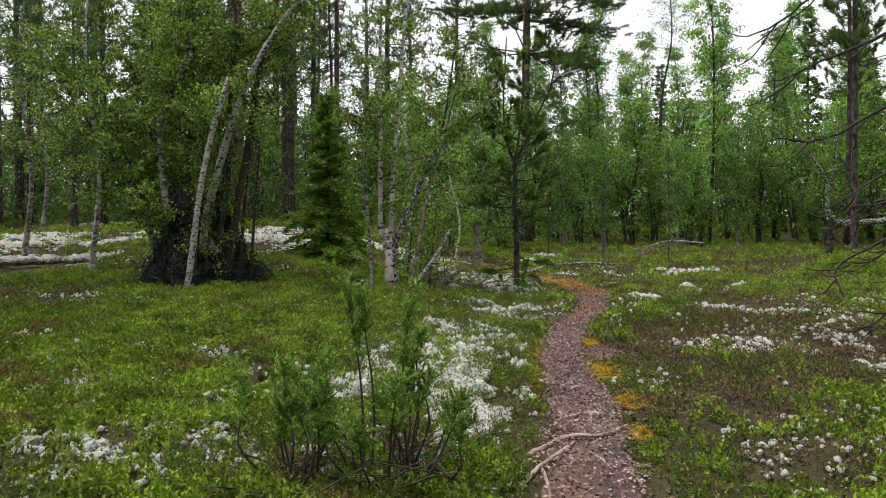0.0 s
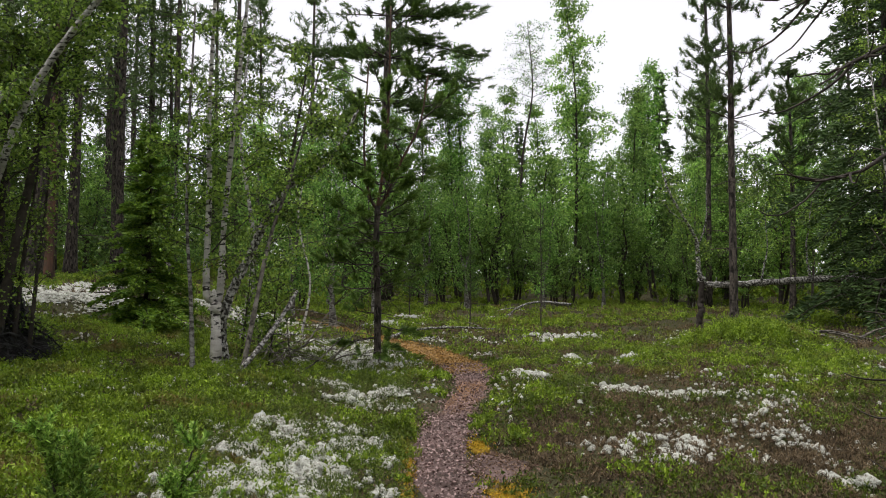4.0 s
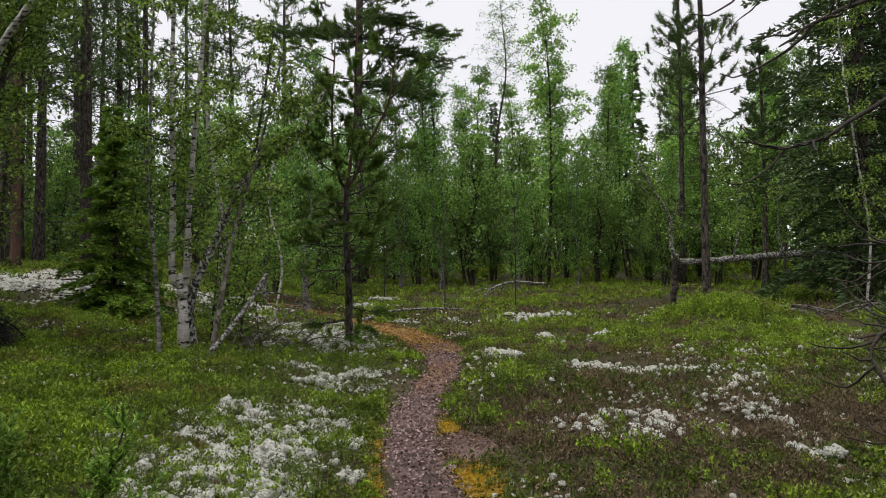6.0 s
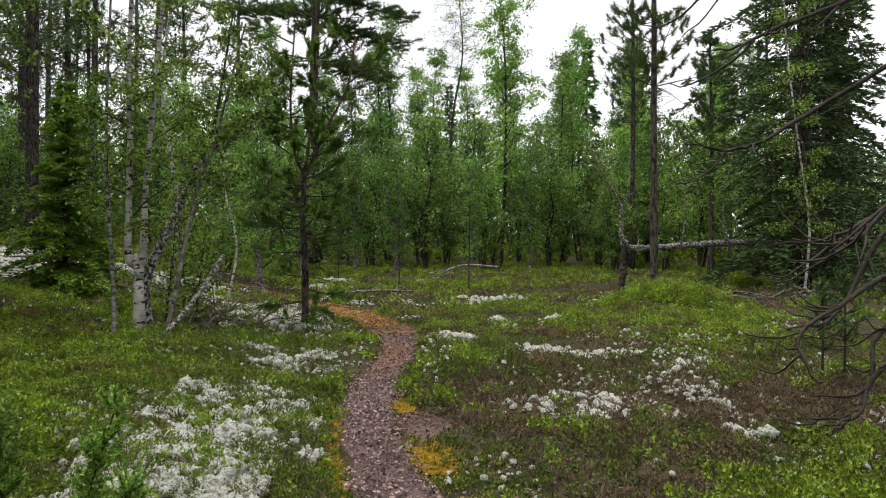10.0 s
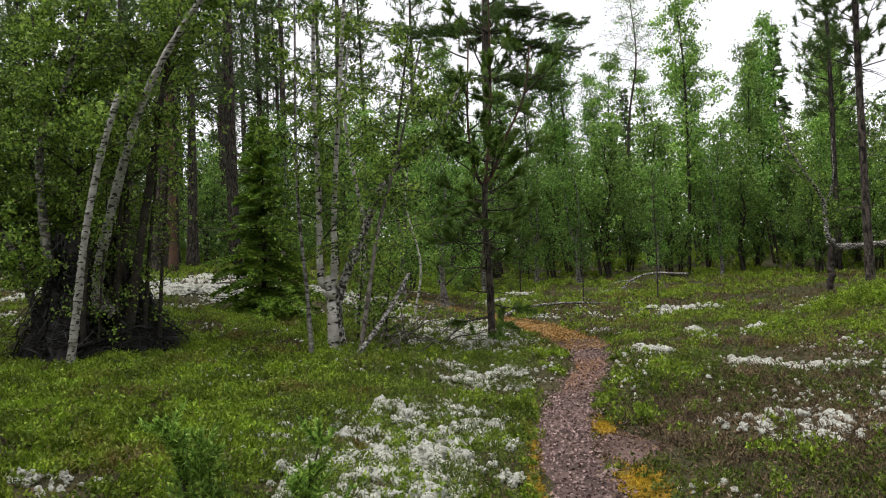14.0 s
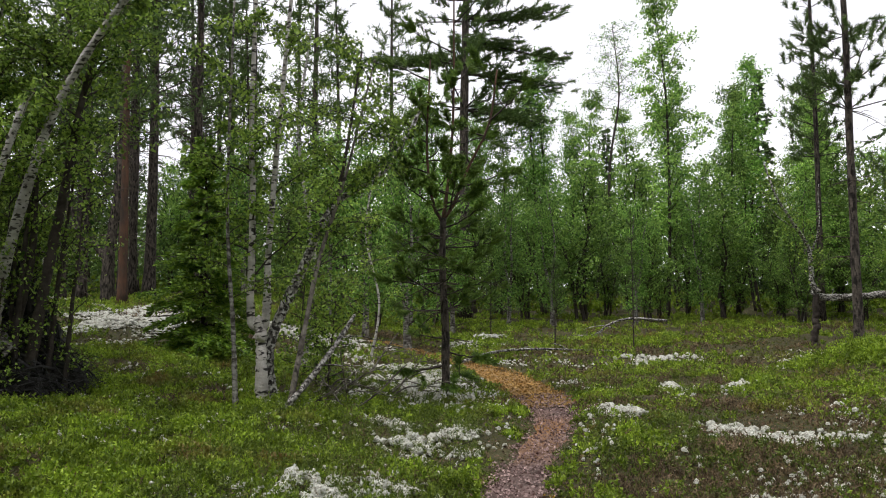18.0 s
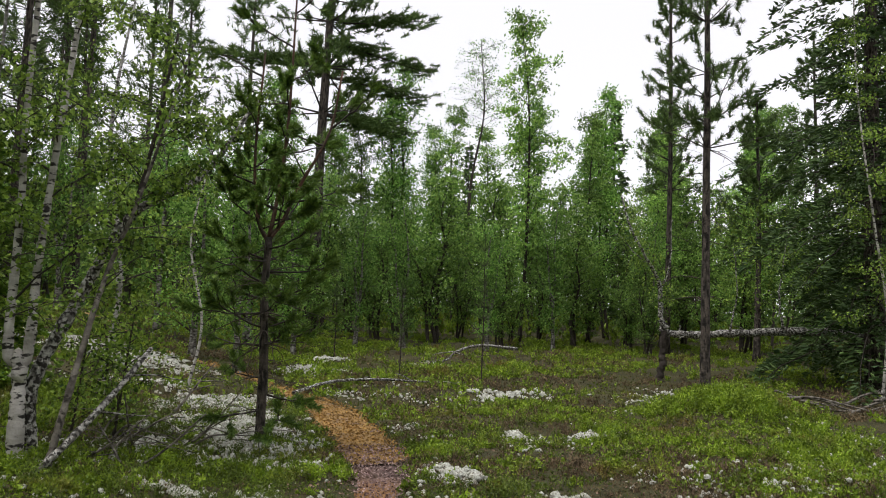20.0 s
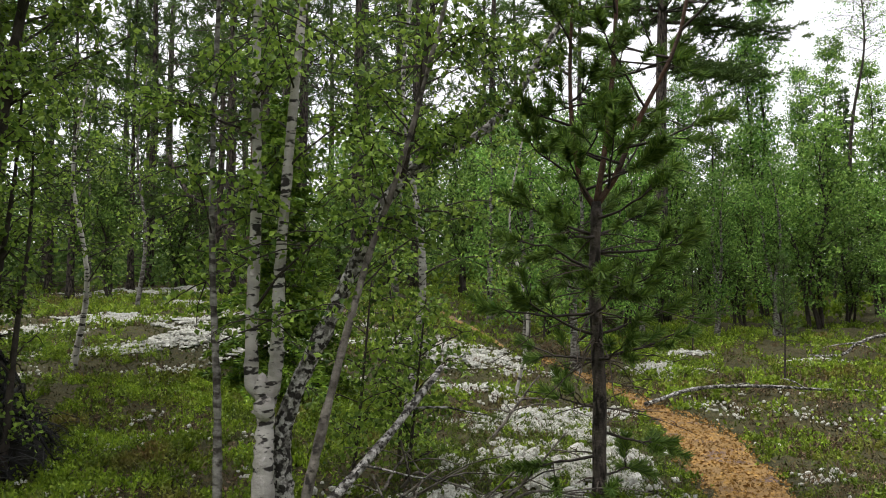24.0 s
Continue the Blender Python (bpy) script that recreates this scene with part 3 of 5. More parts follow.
def mound(x, y):
    return np.clip(1.6 - 1.4 * np.hypot((x - 5.85) / 0.8, (y - 14.0) / 0.7), 0, 1)


def within_lichen(x, y):
    return 0.25 + 0.75 * lattice(x, y, 0.2, 67)


def brown(x, y):
    return np.clip(1.6 * brown_zone(x, y) + 1.6 * (lattice(x, y, 0.8, 63) - 0.4), 0.05, 1)


shrubs("bilberry_shrubs", 7400, (-3.4, 5.0, 4.6, 9.6), 15, 9, 0.021, 0.08, BERRY, "bright green bilberry shrubs covering the forest floor", lush, 0.66)
shrubs("bilberry_shrubs", 11500, (-6.5, 7.5, 9.6, 15.0), 13, 8, 0.022, 0.072, BERRY, "yellow-green bilberry thicket round the trees", lush, 0.66)
shrubs("bilberry_shrubs", 10000, (-9, 11, 15.0, 26.0), 9, 6, 0.036, 0.1, BERRY, "bilberry cover running back into the forest", lush, 0.66, 0.1)
shrubs("bilberry_shrubs", 1600, (-14, 15, 26.0, 40.0), 9, 7, 0.12, 0.4, BERRY, "tall bilberry and herbs between the far trees", sparse, 0.62, 0.3)
shrubs("bilberry_shrubs", 900, (4.9, 7.0, 13.2, 15.0), 14, 9, 0.024, 0.12, BERRY, "lush green bilberry hummock before the tall pine", mound, 0.66, 0.09)
shrubs("lingonberry_shrubs", 6500, (-4.5, 6.5, 4.6, 14.0), 9, 7, 0.019, 0.07, BERRY_DARK, "dark green lingonberry among the bilberry", sparse, 0.6, 0.08)
shrubs("heather", 9000, (-6.5, 6.5, 4.6, 14.0), 9, 6, 0.026, 0.07, HEATH, "brown dry heather and crowberry twigs", brown, 0.24, 0.075, 0.6)
shrubs("heather", 4200, (-7, 9, 14.0, 22.0), 9, 6, 0.038, 0.085, HEATH, "brown heather between the bilberry patches", brown, 0.28, 0.1)
shrubs("heather", 6500, (1.7, 6.6, 4.8, 12.0), 11, 6, 0.024, 0.055, HEATH, "brown heather mat on the dry ground beside the path", brown, 0.26, 0.08, 0.6)
shrubs("crowberry", 900, (0.0, 1.5, 11.2, 15.0), 9, 7, 0.016, 0.09, BERRY_DARK, "upright sprigs in the lichen round the small pine", within_lichen, 0.5, 0.03, 0.0)
shrubs("crowberry", 4200, (1.6, 6.6, 4.8, 12.0), 10, 8, 0.016, 0.06, BERRY_DARK, "low green crowberry and bilberry sprigs in the dry heath", sparse, 0.6, 0.06, 0.5)
shrubs("crowberry", 2600, (-0.2, 1.4, 5.5, 11.2), 9, 8, 0.013, 0.1, BERRY_DARK, "upright green sprigs growing up through the lichen", within_lichen, 0.5, 0.03, 0.0)
x, y = scatter(95000, -4.5, 6.6, 4.6, 13.5)
x, y = x[off_trail(x, y) > 0.0], y[off_trail(x, y) > 0.0]
s = Soup()
needle_set(s, np.stack([x, y, lie(x, y) - 0.004], -1), rng.normal(size=(len(x), 3)) + (0, 0, 0.8), rng.uniform(0.014, 0.036, len(x)), 0.01)
x, y = scatter(50000, -6.5, 7.0, 13.5, 20.0)
x, y = x[off_trail(x, y) > 0.0], y[off_trail(x, y) > 0.0]
needle_set(s, np.stack([x, y, lie(x, y) - 0.004], -1), rng.normal(size=(len(x), 3)) + (0, 0, 0.8), rng.uniform(0.02, 0.055, len(x)), 0.019)
x, y = scatter(30000, -8.5, 9.0, -2.0, 11.0)
keep = (off_trail(x, y) > 0.0) & ((x < -4.3) | (x > 6.4) | (y < 4.8))
x, y = x[keep], y[keep]
needle_set(s, np.stack([x, y, lie(x, y) - 0.004], -1), rng.normal(size=(len(x), 3)) + (0, 0, 0.8), rng.uniform(0.03, 0.07, len(x)), 0.022)
whole("feather_moss", s, FLOOR_FUZZ, "brown and olive feather moss and dry stalks on the ground", "moss", "stuff", smooth=False)
# coarser cover out to the sides and behind
def outskirts(x, y):
    inside = (x > -3.2) & (x < 5.0) & (y > 4.8) & (y < 9.7) | (x > -6.4) & (x < 7.4) & (y > 9.6) & (y < 15) | (y > 14.8) & (x > -8.8) & (x < 10.8)
    return np.where(inside, 0.0, 0.25 + 0.75 * lattice(x, y, 1.5, 81))


shrubs("bilberry_shrubs", 7500, (-8.5, 9, -2.0, 11.0), 9, 6, 0.036, 0.09, BERRY, "bilberry cover running out to the sides of the path", outskirts, 0.66, 0.12)
shrubs("heather", 3500, (-8.5, 9, -2.0, 11.0), 8, 6, 0.04, 0.08, HEATH, "brown heather running out to the sides of the path", outskirts, 0.3, 0.12)
shrubs("bilberry_shrubs", 3800, (-15, 16, -9.0, 27.0), 8, 6, 0.055, 0.14, BERRY, "bilberry cover under the surrounding trees", outskirts, 0.62, 0.16)
shrubs("heather", 3000, (-15, 16, -9.0, 27.0), 8, 5, 0.06, 0.1, HEATH, "brown heather under the surrounding trees", outskirts, 0.25, 0.16)

# ---- trees ----
def limb_line(start, az, rise, length, droop, n=6):
    u = np.linspace(0, 1, n)[:, None]
    out = np.array([cos(az), sin(az), 0.0])
    wob = np.cumsum(rng.normal(0, 0.03 * length, (n, 3)), 0) * u
    return start + out * u * length * cos(rise) + np.array([0, 0, 1.0]) * (u * length * sin(rise) - droop * length * u ** 2) + wob


def grow_birch(tree, stems, leaf_mat, leaf=0.04, per_limb=90, limbs=16, spread=1.1, crown_from=0.35, bark=None, limb_parts=False, fuzz=0.13, droop=0.25, rise=(0.35, 0.9), twiglets=4):
    """Stems, fine limbs and a crown of single leaves, in the tree's own space. stems: (points, foot radius, tip radius)."""
    crown, twigs = Soup(), Soup()
    for points, r0, r1, *own in stems:
        crown_start = own[0] if own else crown_from
        amount = own[1] if len(own) > 1 else 1.0
        line = curve(points, 26)
        t = Soup()
        rad = r0 + (r1 - r0) * np.linspace(0, 1, 26) ** 0.85
        rad[0] *= 1.35
        tube(t, curve(points, 80), np.interp(np.linspace(0, 1, 80), np.linspace(0, 1, 26), rad) * (1 + 0.06 * rng.normal(size=80)), 10, 0.06)
        stem = part("trunk", t, own[2] if len(own) > 2 else (bark or BIRCH_BARK), tree)
        for m in range(int(limbs * amount)):
            u = crown_start + (1 - crown_start) * (m + rng.random()) / max(1, int(limbs * amount))
            at = line[min(25, int(u * 25))]
            length = spread * (0.35 + 0.65 * (1 - abs(u - 0.6))) * rng.uniform(0.6, 1.2) * (1.15 - 0.55 * u)
            ll = limb_line(at, m * 2.4 + rng.uniform(-0.5, 0.5), rng.uniform(*rise), length, droop, 7)
            tr = Soup() if limb_parts and length > spread * 0.75 else twigs
            tube(tr, ll, np.linspace(max(0.004, 0.3 * r0 * (1.1 - u)), 0.0025, 7), 5)
            if tr is not twigs:
                part("limb", tr, TWIG, stem)
            lines = [ll]
            for w in range(twiglets):
                q = ll[rng.integers(2, 6)]
                tw = limb_line(q, rng.uniform(0, 6.28), rng.uniform(-0.5, 0.7), length * rng.uniform(0.25, 0.5), 0.35, 4)
                tube(twigs, tw, np.linspace(0.004, 0.002, 4), 3)
                lines.append(tw)
            for ln in lines:
                c = max(6, int(per_limb * (0.4 if ln is ll else 0.6 / twiglets)))
                f = rng.uniform(0.3, 1.05, c) * (len(ln) - 1)
                i = np.minimum(f.astype(int), len(ln) - 2)
                p = ln[i] + (ln[i + 1] - ln[i]) * (f - i)[:, None] + rng.normal(0, fuzz, (c, 3)) * (1, 1, 0.8) * (0.5 + 0.5 * length)
                leaf_set(crown, p, rng.normal(size=(c, 3)) + (0, 0, -0.5), rng.uniform(0.7, 1.25, c) * leaf, 0.75)
    if twigs.n:
        part("branchwork", twigs, TWIG, tree)
    if crown.n:
        part("crown", crown, leaf_mat, tree, smooth=False)


def tuft(soup, tip, way, n, size, width):
    axis = unit(way)[None] * 0.75 + rng.normal(0, 0.5, (n, 3))
    back = -unit(way)[None] * rng.uniform(0, size * 1.8, (n, 1))
    needle_set(soup, np.asarray(tip)[None] + back, axis, rng.uniform(0.7, 1.2, n) * size, width)


def brush(soup, foot, way, length, n, size, width):
    """A shoot set all round with needles that point forward."""
    way = unit(np.asarray(way, float))
    p = np.asarray(foot)[None] + way[None] * rng.uniform(0.1, 1, (n, 1)) * length
    round_ = rng.normal(size=(n, 3))
    round_ = unit(round_ - (round_ @ way)[:, None] * way[None])
    needle_set(soup, p, way[None] * 0.75 + round_ * 0.85, rng.uniform(0.75, 1.15, n) * size, width)


def grow_pine(tree, points, r0, r1, crown_from, spread, whorls=14, per_whorl=5, needles=26, size=0.09, width=0.008, bark=None, dead_from=0.12, dead=10, rise=0.35, tufts=5, needle_mat=None):
    line = curve(points, 30)
    t, twigs, crown, snags = Soup(), Soup(), Soup(), Soup()
    rad = r0 + (r1 - r0) * np.linspace(0, 1, 30) ** 0.9
    rad[0] *= 1.4
    rad[1] *= 1.1
    tube(t, line, rad, 10, 0.05)
    part("trunk", t, bark or PINE_BARK, tree)
    for m in range(whorls):
        u = crown_from + (1 - crown_from) * (m + 0.5 * rng.random()) / whorls
        at = line[min(29, int(u * 29))]
        reach = spread * (0.25 + 0.75 * (1 - (u - crown_from) / (1 - crown_from))) * (0.75 + 0.5 * rng.random())
        for b in range(per_whorl):
            length = reach * rng.uniform(0.6, 1.15)
            ll = limb_line(at, b * 6.28 / per_whorl + m * 1.1 + rng.uniform(-0.4, 0.4), rise + rng.uniform(-0.25, 0.3), length, -0.12, 6)
            tube(twigs, ll[[0, 2, 3, 5]], np.linspace(max(0.006, r0 * 0.22 * (1.2 - u)), 0.003, 4), 3)
            for k in range(tufts):
                f = 1.0 if k == 0 else rng.uniform(0.5, 1.0)
                q = ll[min(5, int(round(f * 5)))] + rng.normal(0, 0.055, 3) * length
                tuft(crown, q + (0, 0, 0.02), ll[-1] - ll[-3] + rng.normal(0, 0.22, 3) * length + (0, 0, 0.3 * length), needles, size, width)
        tuft(crown, line[-1], np.array([0, 0, 1.0]), needles, size, width)
    for m in range(dead):
        u = rng.uniform(dead_from, crown_from + 0.15)
        at = line[min(29, int(u * 29))]
        ll = limb_line(at, rng.uniform(0, 6.28), rng.uniform(-0.3, 0.25), spread * rng.uniform(0.25, 0.7), 0.25, 6)
        tube(snags, ll[[0, 2, 3, 5]], np.linspace(max(0.005, r0 * 0.12), 0.002, 4), 3)
        for k in range(2):
            tw = limb_line(ll[rng.integers(1, 5)], rng.uniform(0, 6.28), rng.uniform(-0.4, 0.4), spread * rng.uniform(0.1, 0.3), 0.2, 4)
            tube(snags, tw, np.linspace(max(0.004, r0 * 0.05), 0.002, 4), 3)
    part("branchwork", twigs, TWIG, tree)
    part("crown", crown, needle_mat or PINE_NEEDLE, tree, smooth=False)
    if dead:
        part("dead_branchwork", snags, DEAD_TWIG, tree)


def grow_spruce(tree, tall, r0, spread, tiers=26, per_tier=7, material=None, size=0.05, width=0.012, density=1.0, low=0.03, droop=0.35):
    t, twigs, crown = Soup(), Soup(), Soup()
    line = curve([(0, 0, 0), (0.02, 0.01, tall * 0.5), (0, 0, tall)], 20)
    tube(t, line, np.linspace(r0, 0.006, 20), 9, 0.05)
    part("trunk", t, PINE_BARK, tree)
    for m in range(tiers):
        u = low + (0.98 - low) * (m / tiers) ** 1.05
        for b in range(per_tier):
            ub = min(0.985, max(low, u + rng.uniform(-0.7, 0.7) / tiers))
            length = max(0.08, spread * (1 - ub) ** 0.85 * rng.uniform(0.4, 1.25))
            az = b * 6.28 / per_tier + m * 0.9 + rng.uniform(-0.35, 0.35)
            ll = limb_line(np.array([0, 0, ub * tall]), az, 0.12 + 0.5 * ub ** 3, length, droop * (1 - 0.6 * ub), 6)
            tube(twigs, ll, np.linspace(0.009, 0.003, 6) * (0.4 + spread * 0.6), 3)
            c = int(70 * density * (0.3 + length))
            f = rng.uniform(0.15, 1.0, c)
            i = np.minimum((f * 5).astype(int), 4)
            along = ll[i] + (ll[i + 1] - ll[i]) * (f * 5 - i)[:, None]
            side = np.array([-sin(az), cos(az), 0])[None] * rng.choice([-1, 1], c)[:, None]
            w = rng.random((c, 1)) * length * 0.32 * (1.1 - f[:, None])
            out = np.array([cos(az), sin(az), 0])[None]
            p = along + (side + out * 0.6) * w - (0, 0, 1) * w * 0.35 + rng.normal(0, 0.01, (c, 3))
            leaf_set(crown, p, side * 0.8 + out * 0.9 + rng.normal(0, 0.4, (c, 3)) - (0, 0, 0.15), rng.uniform(0.8, 1.6, c) * size, width / size * 2)
    part("branchwork", twigs, TWIG, tree)
    part("crown", crown, material or SPRUCE_NEEDLE, tree, smooth=False)


# the knobbed birch clump beside the path
bx, by, bz = base(-0.27, 11.43)
tree = thing("birch_tree", (bx, by, bz), "several-stemmed birch with white black-flecked bark and a knobbed fork", "tree", "birches")
O = np.array([bx, by, bz])
grow_birch(tree, [
    (np.array([(-0.22, 11.42, bz), (-0.23, 11.44, 0.35), (-0.26, 11.5, 0.62), (-0.33, 11.5, 0.75), (-0.32, 11.5, 1.6), (-0.33, 11.5, 2.4), (-0.26, 11.5, 4.6)]) - O, 0.055, 0.012, 0.58, 0.75),
    (np.array([(-0.26, 11.48, 0.55), (-0.21, 11.5, 0.75), (-0.19, 11.5, 1.3), (-0.1, 11.5, 2.4), (0.05, 11.6, 4.3)]) - O, 0.042, 0.012, 0.58, 0.65),
    (np.array([(-0.4, 11.35, bz), (-0.43, 11.38, 0.6), (-0.49, 11.4, 1.6), (-0.45, 11.4, 3.2)]) - O, 0.024, 0.008, 0.45, 0.6, BIRCH_BARK_GREY),
    (np.array([(-0.17, 11.55, bz), (-0.2, 11.58, 0.5), (0.03, 11.7, 1.1), (0.27, 11.8, 1.62), (0.67, 12.2, 2.0), (1.0, 12.6, 2.7)]) - O, 0.055, 0.015, 0.5, 0.7, ARCH_BARK),
    (np.array([(0.02, 11.2, bz - 0.03), (0.1, 11.3, 0.5), (0.2, 11.5, 1.16), (0.38, 11.6, 1.79), (0.62, 11.7, 2.8)]) - O, 0.026, 0.008, 0.5, 0.5, DEAD_WOOD),
    (np.array([(0.27, 11.8, 1.6), (0.36, 11.8, 2.0), (0.5, 11.8, 2.9)]) - O, 0.022, 0.008, 0.3, 0.5, TWIG)],
    BIRCH_LEAF, 0.034, 190, 16, 0.85, limb_parts=True, fuzz=0.042, twiglets=6)
s = Soup()
for c, q in (((-0.235, 11.45, 0.58), (0.048, 0.05, 0.06)), ((-0.26, 11.47, 0.66), (0.036, 0.04, 0.08))):
    s.add(ICO_V * np.array(q) * (1 + 0.06 * rng.normal(size=(len(ICO_V), 1))) + np.array(c) - O, ICO_F)
part("knot", s, BIRCH_BARK, tree, "swollen pale burl below the fork")
# the dead stem leaning out of the clump
s = Soup()
tube(s, curve([(-0.02, 11.05, 0.03), (0.12, 11.25, 0.2), (0.27, 11.7, 0.46), (0.39, 12.15, 0.72)], 14), np.linspace(0.026, 0.016, 14), 8, 0.12)
for q in ((0.2, 11.5, 0.35), (0.3, 11.85, 0.55)):
    tube(s, limb_line(np.array(q), rng.uniform(-0.5, 0.5), 0.15, 0.4, 0.2, 5), np.linspace(0.007, 0.003, 5), 4)
whole("leaning_log", s, ARCH_BARK, "grey lichen-covered dead stem leaning from the birch clump", "log")

# the leaning birches with the dark stump heap
lx, ly, lz = base(-2.35, 11.3, 0.06)
tree = thing("birch_tree", (lx, ly, lz), "leaning birch clump with pale trunks rising from a dark stump heap", "tree", "birches")
O = np.array([lx, ly, lz])
grow_birch(tree, [
    (np.array([(-2.29, 10.92, lz), (-2.21, 10.92, 0.6), (-2.14, 10.92, 1.1), (-2.01, 10.92, 1.7), (-1.82, 10.92, 2.29)]) - O, 0.036, 0.026, 0.8, 0.2, PALE_BARK),
    (np.array([(-2.4, 11.6, lz), (-2.28, 11.42, 0.74), (-2.13, 11.3, 1.2), (-1.9, 11.18, 1.8), (-1.64, 11.1, 2.38), (-1.2, 11.0, 2.98), (-0.6, 10.9, 3.6)]) - O, 0.056, 0.02, 0.78, 0.45, PALE_BARK),
    (np.array([(-2.55, 11.6, lz), (-2.6, 11.7, 1.2), (-2.5, 11.7, 2.6), (-2.6, 11.7, 4.6)]) - O, 0.045, 0.012, 0.35, 1.5, TWIG),
    (np.array([(-2.7, 11.4, lz), (-3.05, 11.5, 1.0), (-3.55, 11.5, 1.8), (-4.3, 11.4, 3.0)]) - O, 0.045, 0.012, 0.25, 1.5, BIRCH_BARK_GREY),
    (np.array([(-2.1, 11.5, lz), (-1.92, 11.5, 1.1), (-1.8, 11.5, 1.75), (-1.68, 11.5, 2.45), (-1.5, 11.5, 3.15), (-1.3, 11.6, 4.2)]) - O, 0.05, 0.014, 0.5, 1.1, TWIG),
    (np.array([(-2.3, 11.5, lz), (-2.06, 11.5, 1.15), (-2.03, 11.5, 1.85), (-1.95, 11.5, 2.8)]) - O, 0.042, 0.014, 0.55, 0.7, TWIG),
    (np.array([(-2.6, 11.45, lz), (-2.82, 11.5, 1.8), (-2.57, 11.5, 2.5), (-2.3, 11.5, 3.3)]) - O, 0.05, 0.014, 0.5, 0.9, BIRCH_BARK_GREY),
    (np.array([(-2.65, 11.7, lz), (-3.0, 11.9, 1.4), (-3.4, 12.0, 2.8)]) - O, 0.03, 0.01, 0.25, 1.3, TWIG),
    (np.array([(-2.8, 11.8, lz), (-3.15, 12.2, 1.5), (-3.35, 12.4, 3.6)]) - O, 0.035, 0.01, 0.25, 1.3, TWIG)],
    BIRCH_LEAF, 0.037, 240, 24, 0.95, limb_parts=True, fuzz=0.045, twiglets=6)


def stump_heap(x, y, r, tall):
    """An old rotten stump with a skirt of fibres, bark and fallen twigs."""
    heap = thing("stump", base(x, y), "dark rotten birch stump with fibres and dead grey twigs", "stump")

    def skirt(t, h):
        out = r * (1.12 - 1.2 * h + 0.42 * h ** 2) * (1 + 0.14 * np.sin(3 * t + 1) + 0.1 * np.sin(7 * t) + 0.07 * np.sin(11 * t + 9 * h))
        return np.stack([out * np.cos(t) - 0.12 * h, out * np.sin(t), h * tall * (1 + 0.13 * np.sin(2 * t + 0.6) + 0.1 * h * np.sin(5 * t))], -1)

    s = Soup()
    t, h = np.meshgrid(np.linspace(0, 2 * np.pi, 49)[:-1], np.linspace(0, 1, 12), indexing="ij")
    v = skirt(t, h) * 0.93 + rng.normal(0, 0.026, t.shape + (3,))
    f = [[a * 12 + b, (a + 1) % 48 * 12 + b, (a + 1) % 48 * 12 + b + 1, a * 12 + b + 1] for a in range(48) for b in range(11)]
    s.add(v.reshape(-1, 3), f)
    s.t.append(np.array([[11, a * 12 + 11, (a + 1) * 12 + 11] for a in range(1, 47)]))
    part("mound", s, DARK_WOOD, heap)
    s = Soup()
    for k in range(2600):
        a, b = rng.uniform(0, 6.28), rng.random() ** 0.8
        p = skirt(a, b)
        q = skirt(a + rng.normal(0, 0.3), max(0.0, b - rng.uniform(0.02, 0.16))) + rng.normal(0, 0.045, 3)
        tube(s, np.array([p, (p + q) / 2 + rng.normal(0, 0.02, 3), q]), np.array([0.006, 0.005, 0.0015]) * rng.choice([0.4, 0.7, 1.0, 2.2]), 3)
    for k in range(420):
        a = rng.uniform(0, 6.28)
        ln = limb_line(skirt(a, rng.random() * 0.3), a + rng.normal(0, 0.9), rng.uniform(-0.2, 0.9), rng.uniform(0.08, 0.3), 0.5, 5)
        tube(s, ln, np.linspace(0.003, 0.0012, 5), 3)
    part("dead_litter", s, FIBRE, heap)
    for k in range(18):
        a = rng.uniform(0, 6.28)
        high = rng.uniform(0.25, 0.85)
        p, q = skirt(a, high) * 1.02, skirt(a + rng.normal(0, 0.35), high * rng.uniform(0, 0.5)) * rng.uniform(1.0, 1.2)
        s = Soup()
        tube(s, curve([p, (p + q) / 2 + rng.normal(0, 0.025, 3), q + (0, 0, 0.01)], 8), np.linspace(0.007, 0.003, 8) * rng.uniform(0.5, 1.4), 5, 0.15)
        part("stick", s, FIBRE if k % 3 else DEAD_TWIG, heap)
    s = Soup()
    t, h = np.meshgrid(np.linspace(-0.75, 0.75, 9), np.linspace(0, 1, 7), indexing="ij")
    top = np.stack([0.18 + 0.19 * np.sin(t) * (1 - 0.4 * h) + 0.05 * h, -r * 0.42 - 0.17 * h + 0.05 * np.sin(5 * t) * h, tall * 0.49 - 0.07 * h ** 2 + 0.16 * (np.cos(t) - 1) - 0.07 * t + 0.02 * np.sin(7 * t + 4 * h)], -1) + rng.normal(0, 0.009, t.shape + (3,))
    v = np.concatenate([top.reshape(-1, 3), top.reshape(-1, 3) - (0, 0, 0.012)])
    f = [[a * 7 + b, (a + 1) * 7 + b, (a + 1) * 7 + b + 1, a * 7 + b + 1] for a in range(8) for b in range(6)]
    rim = [a * 7 for a in range(9)] + [56 + b for b in range(1, 7)] + [a * 7 + 6 for a in range(7, -1, -1)] + [b for b in range(5, 0, -1)]
    f += [[k + 63 for k in q[::-1]] for q in f] + [[rim[k], rim[k - 1], rim[k - 1] + 63, rim[k] + 63] for k in range(len(rim))]
    s.add(v, f)
    part("bark_slab", s, BIRCH_BARK_GREY, heap, "grey curled slab of loose bark")


stump_heap(-2.42, 11.72, 0.6, 0.98)

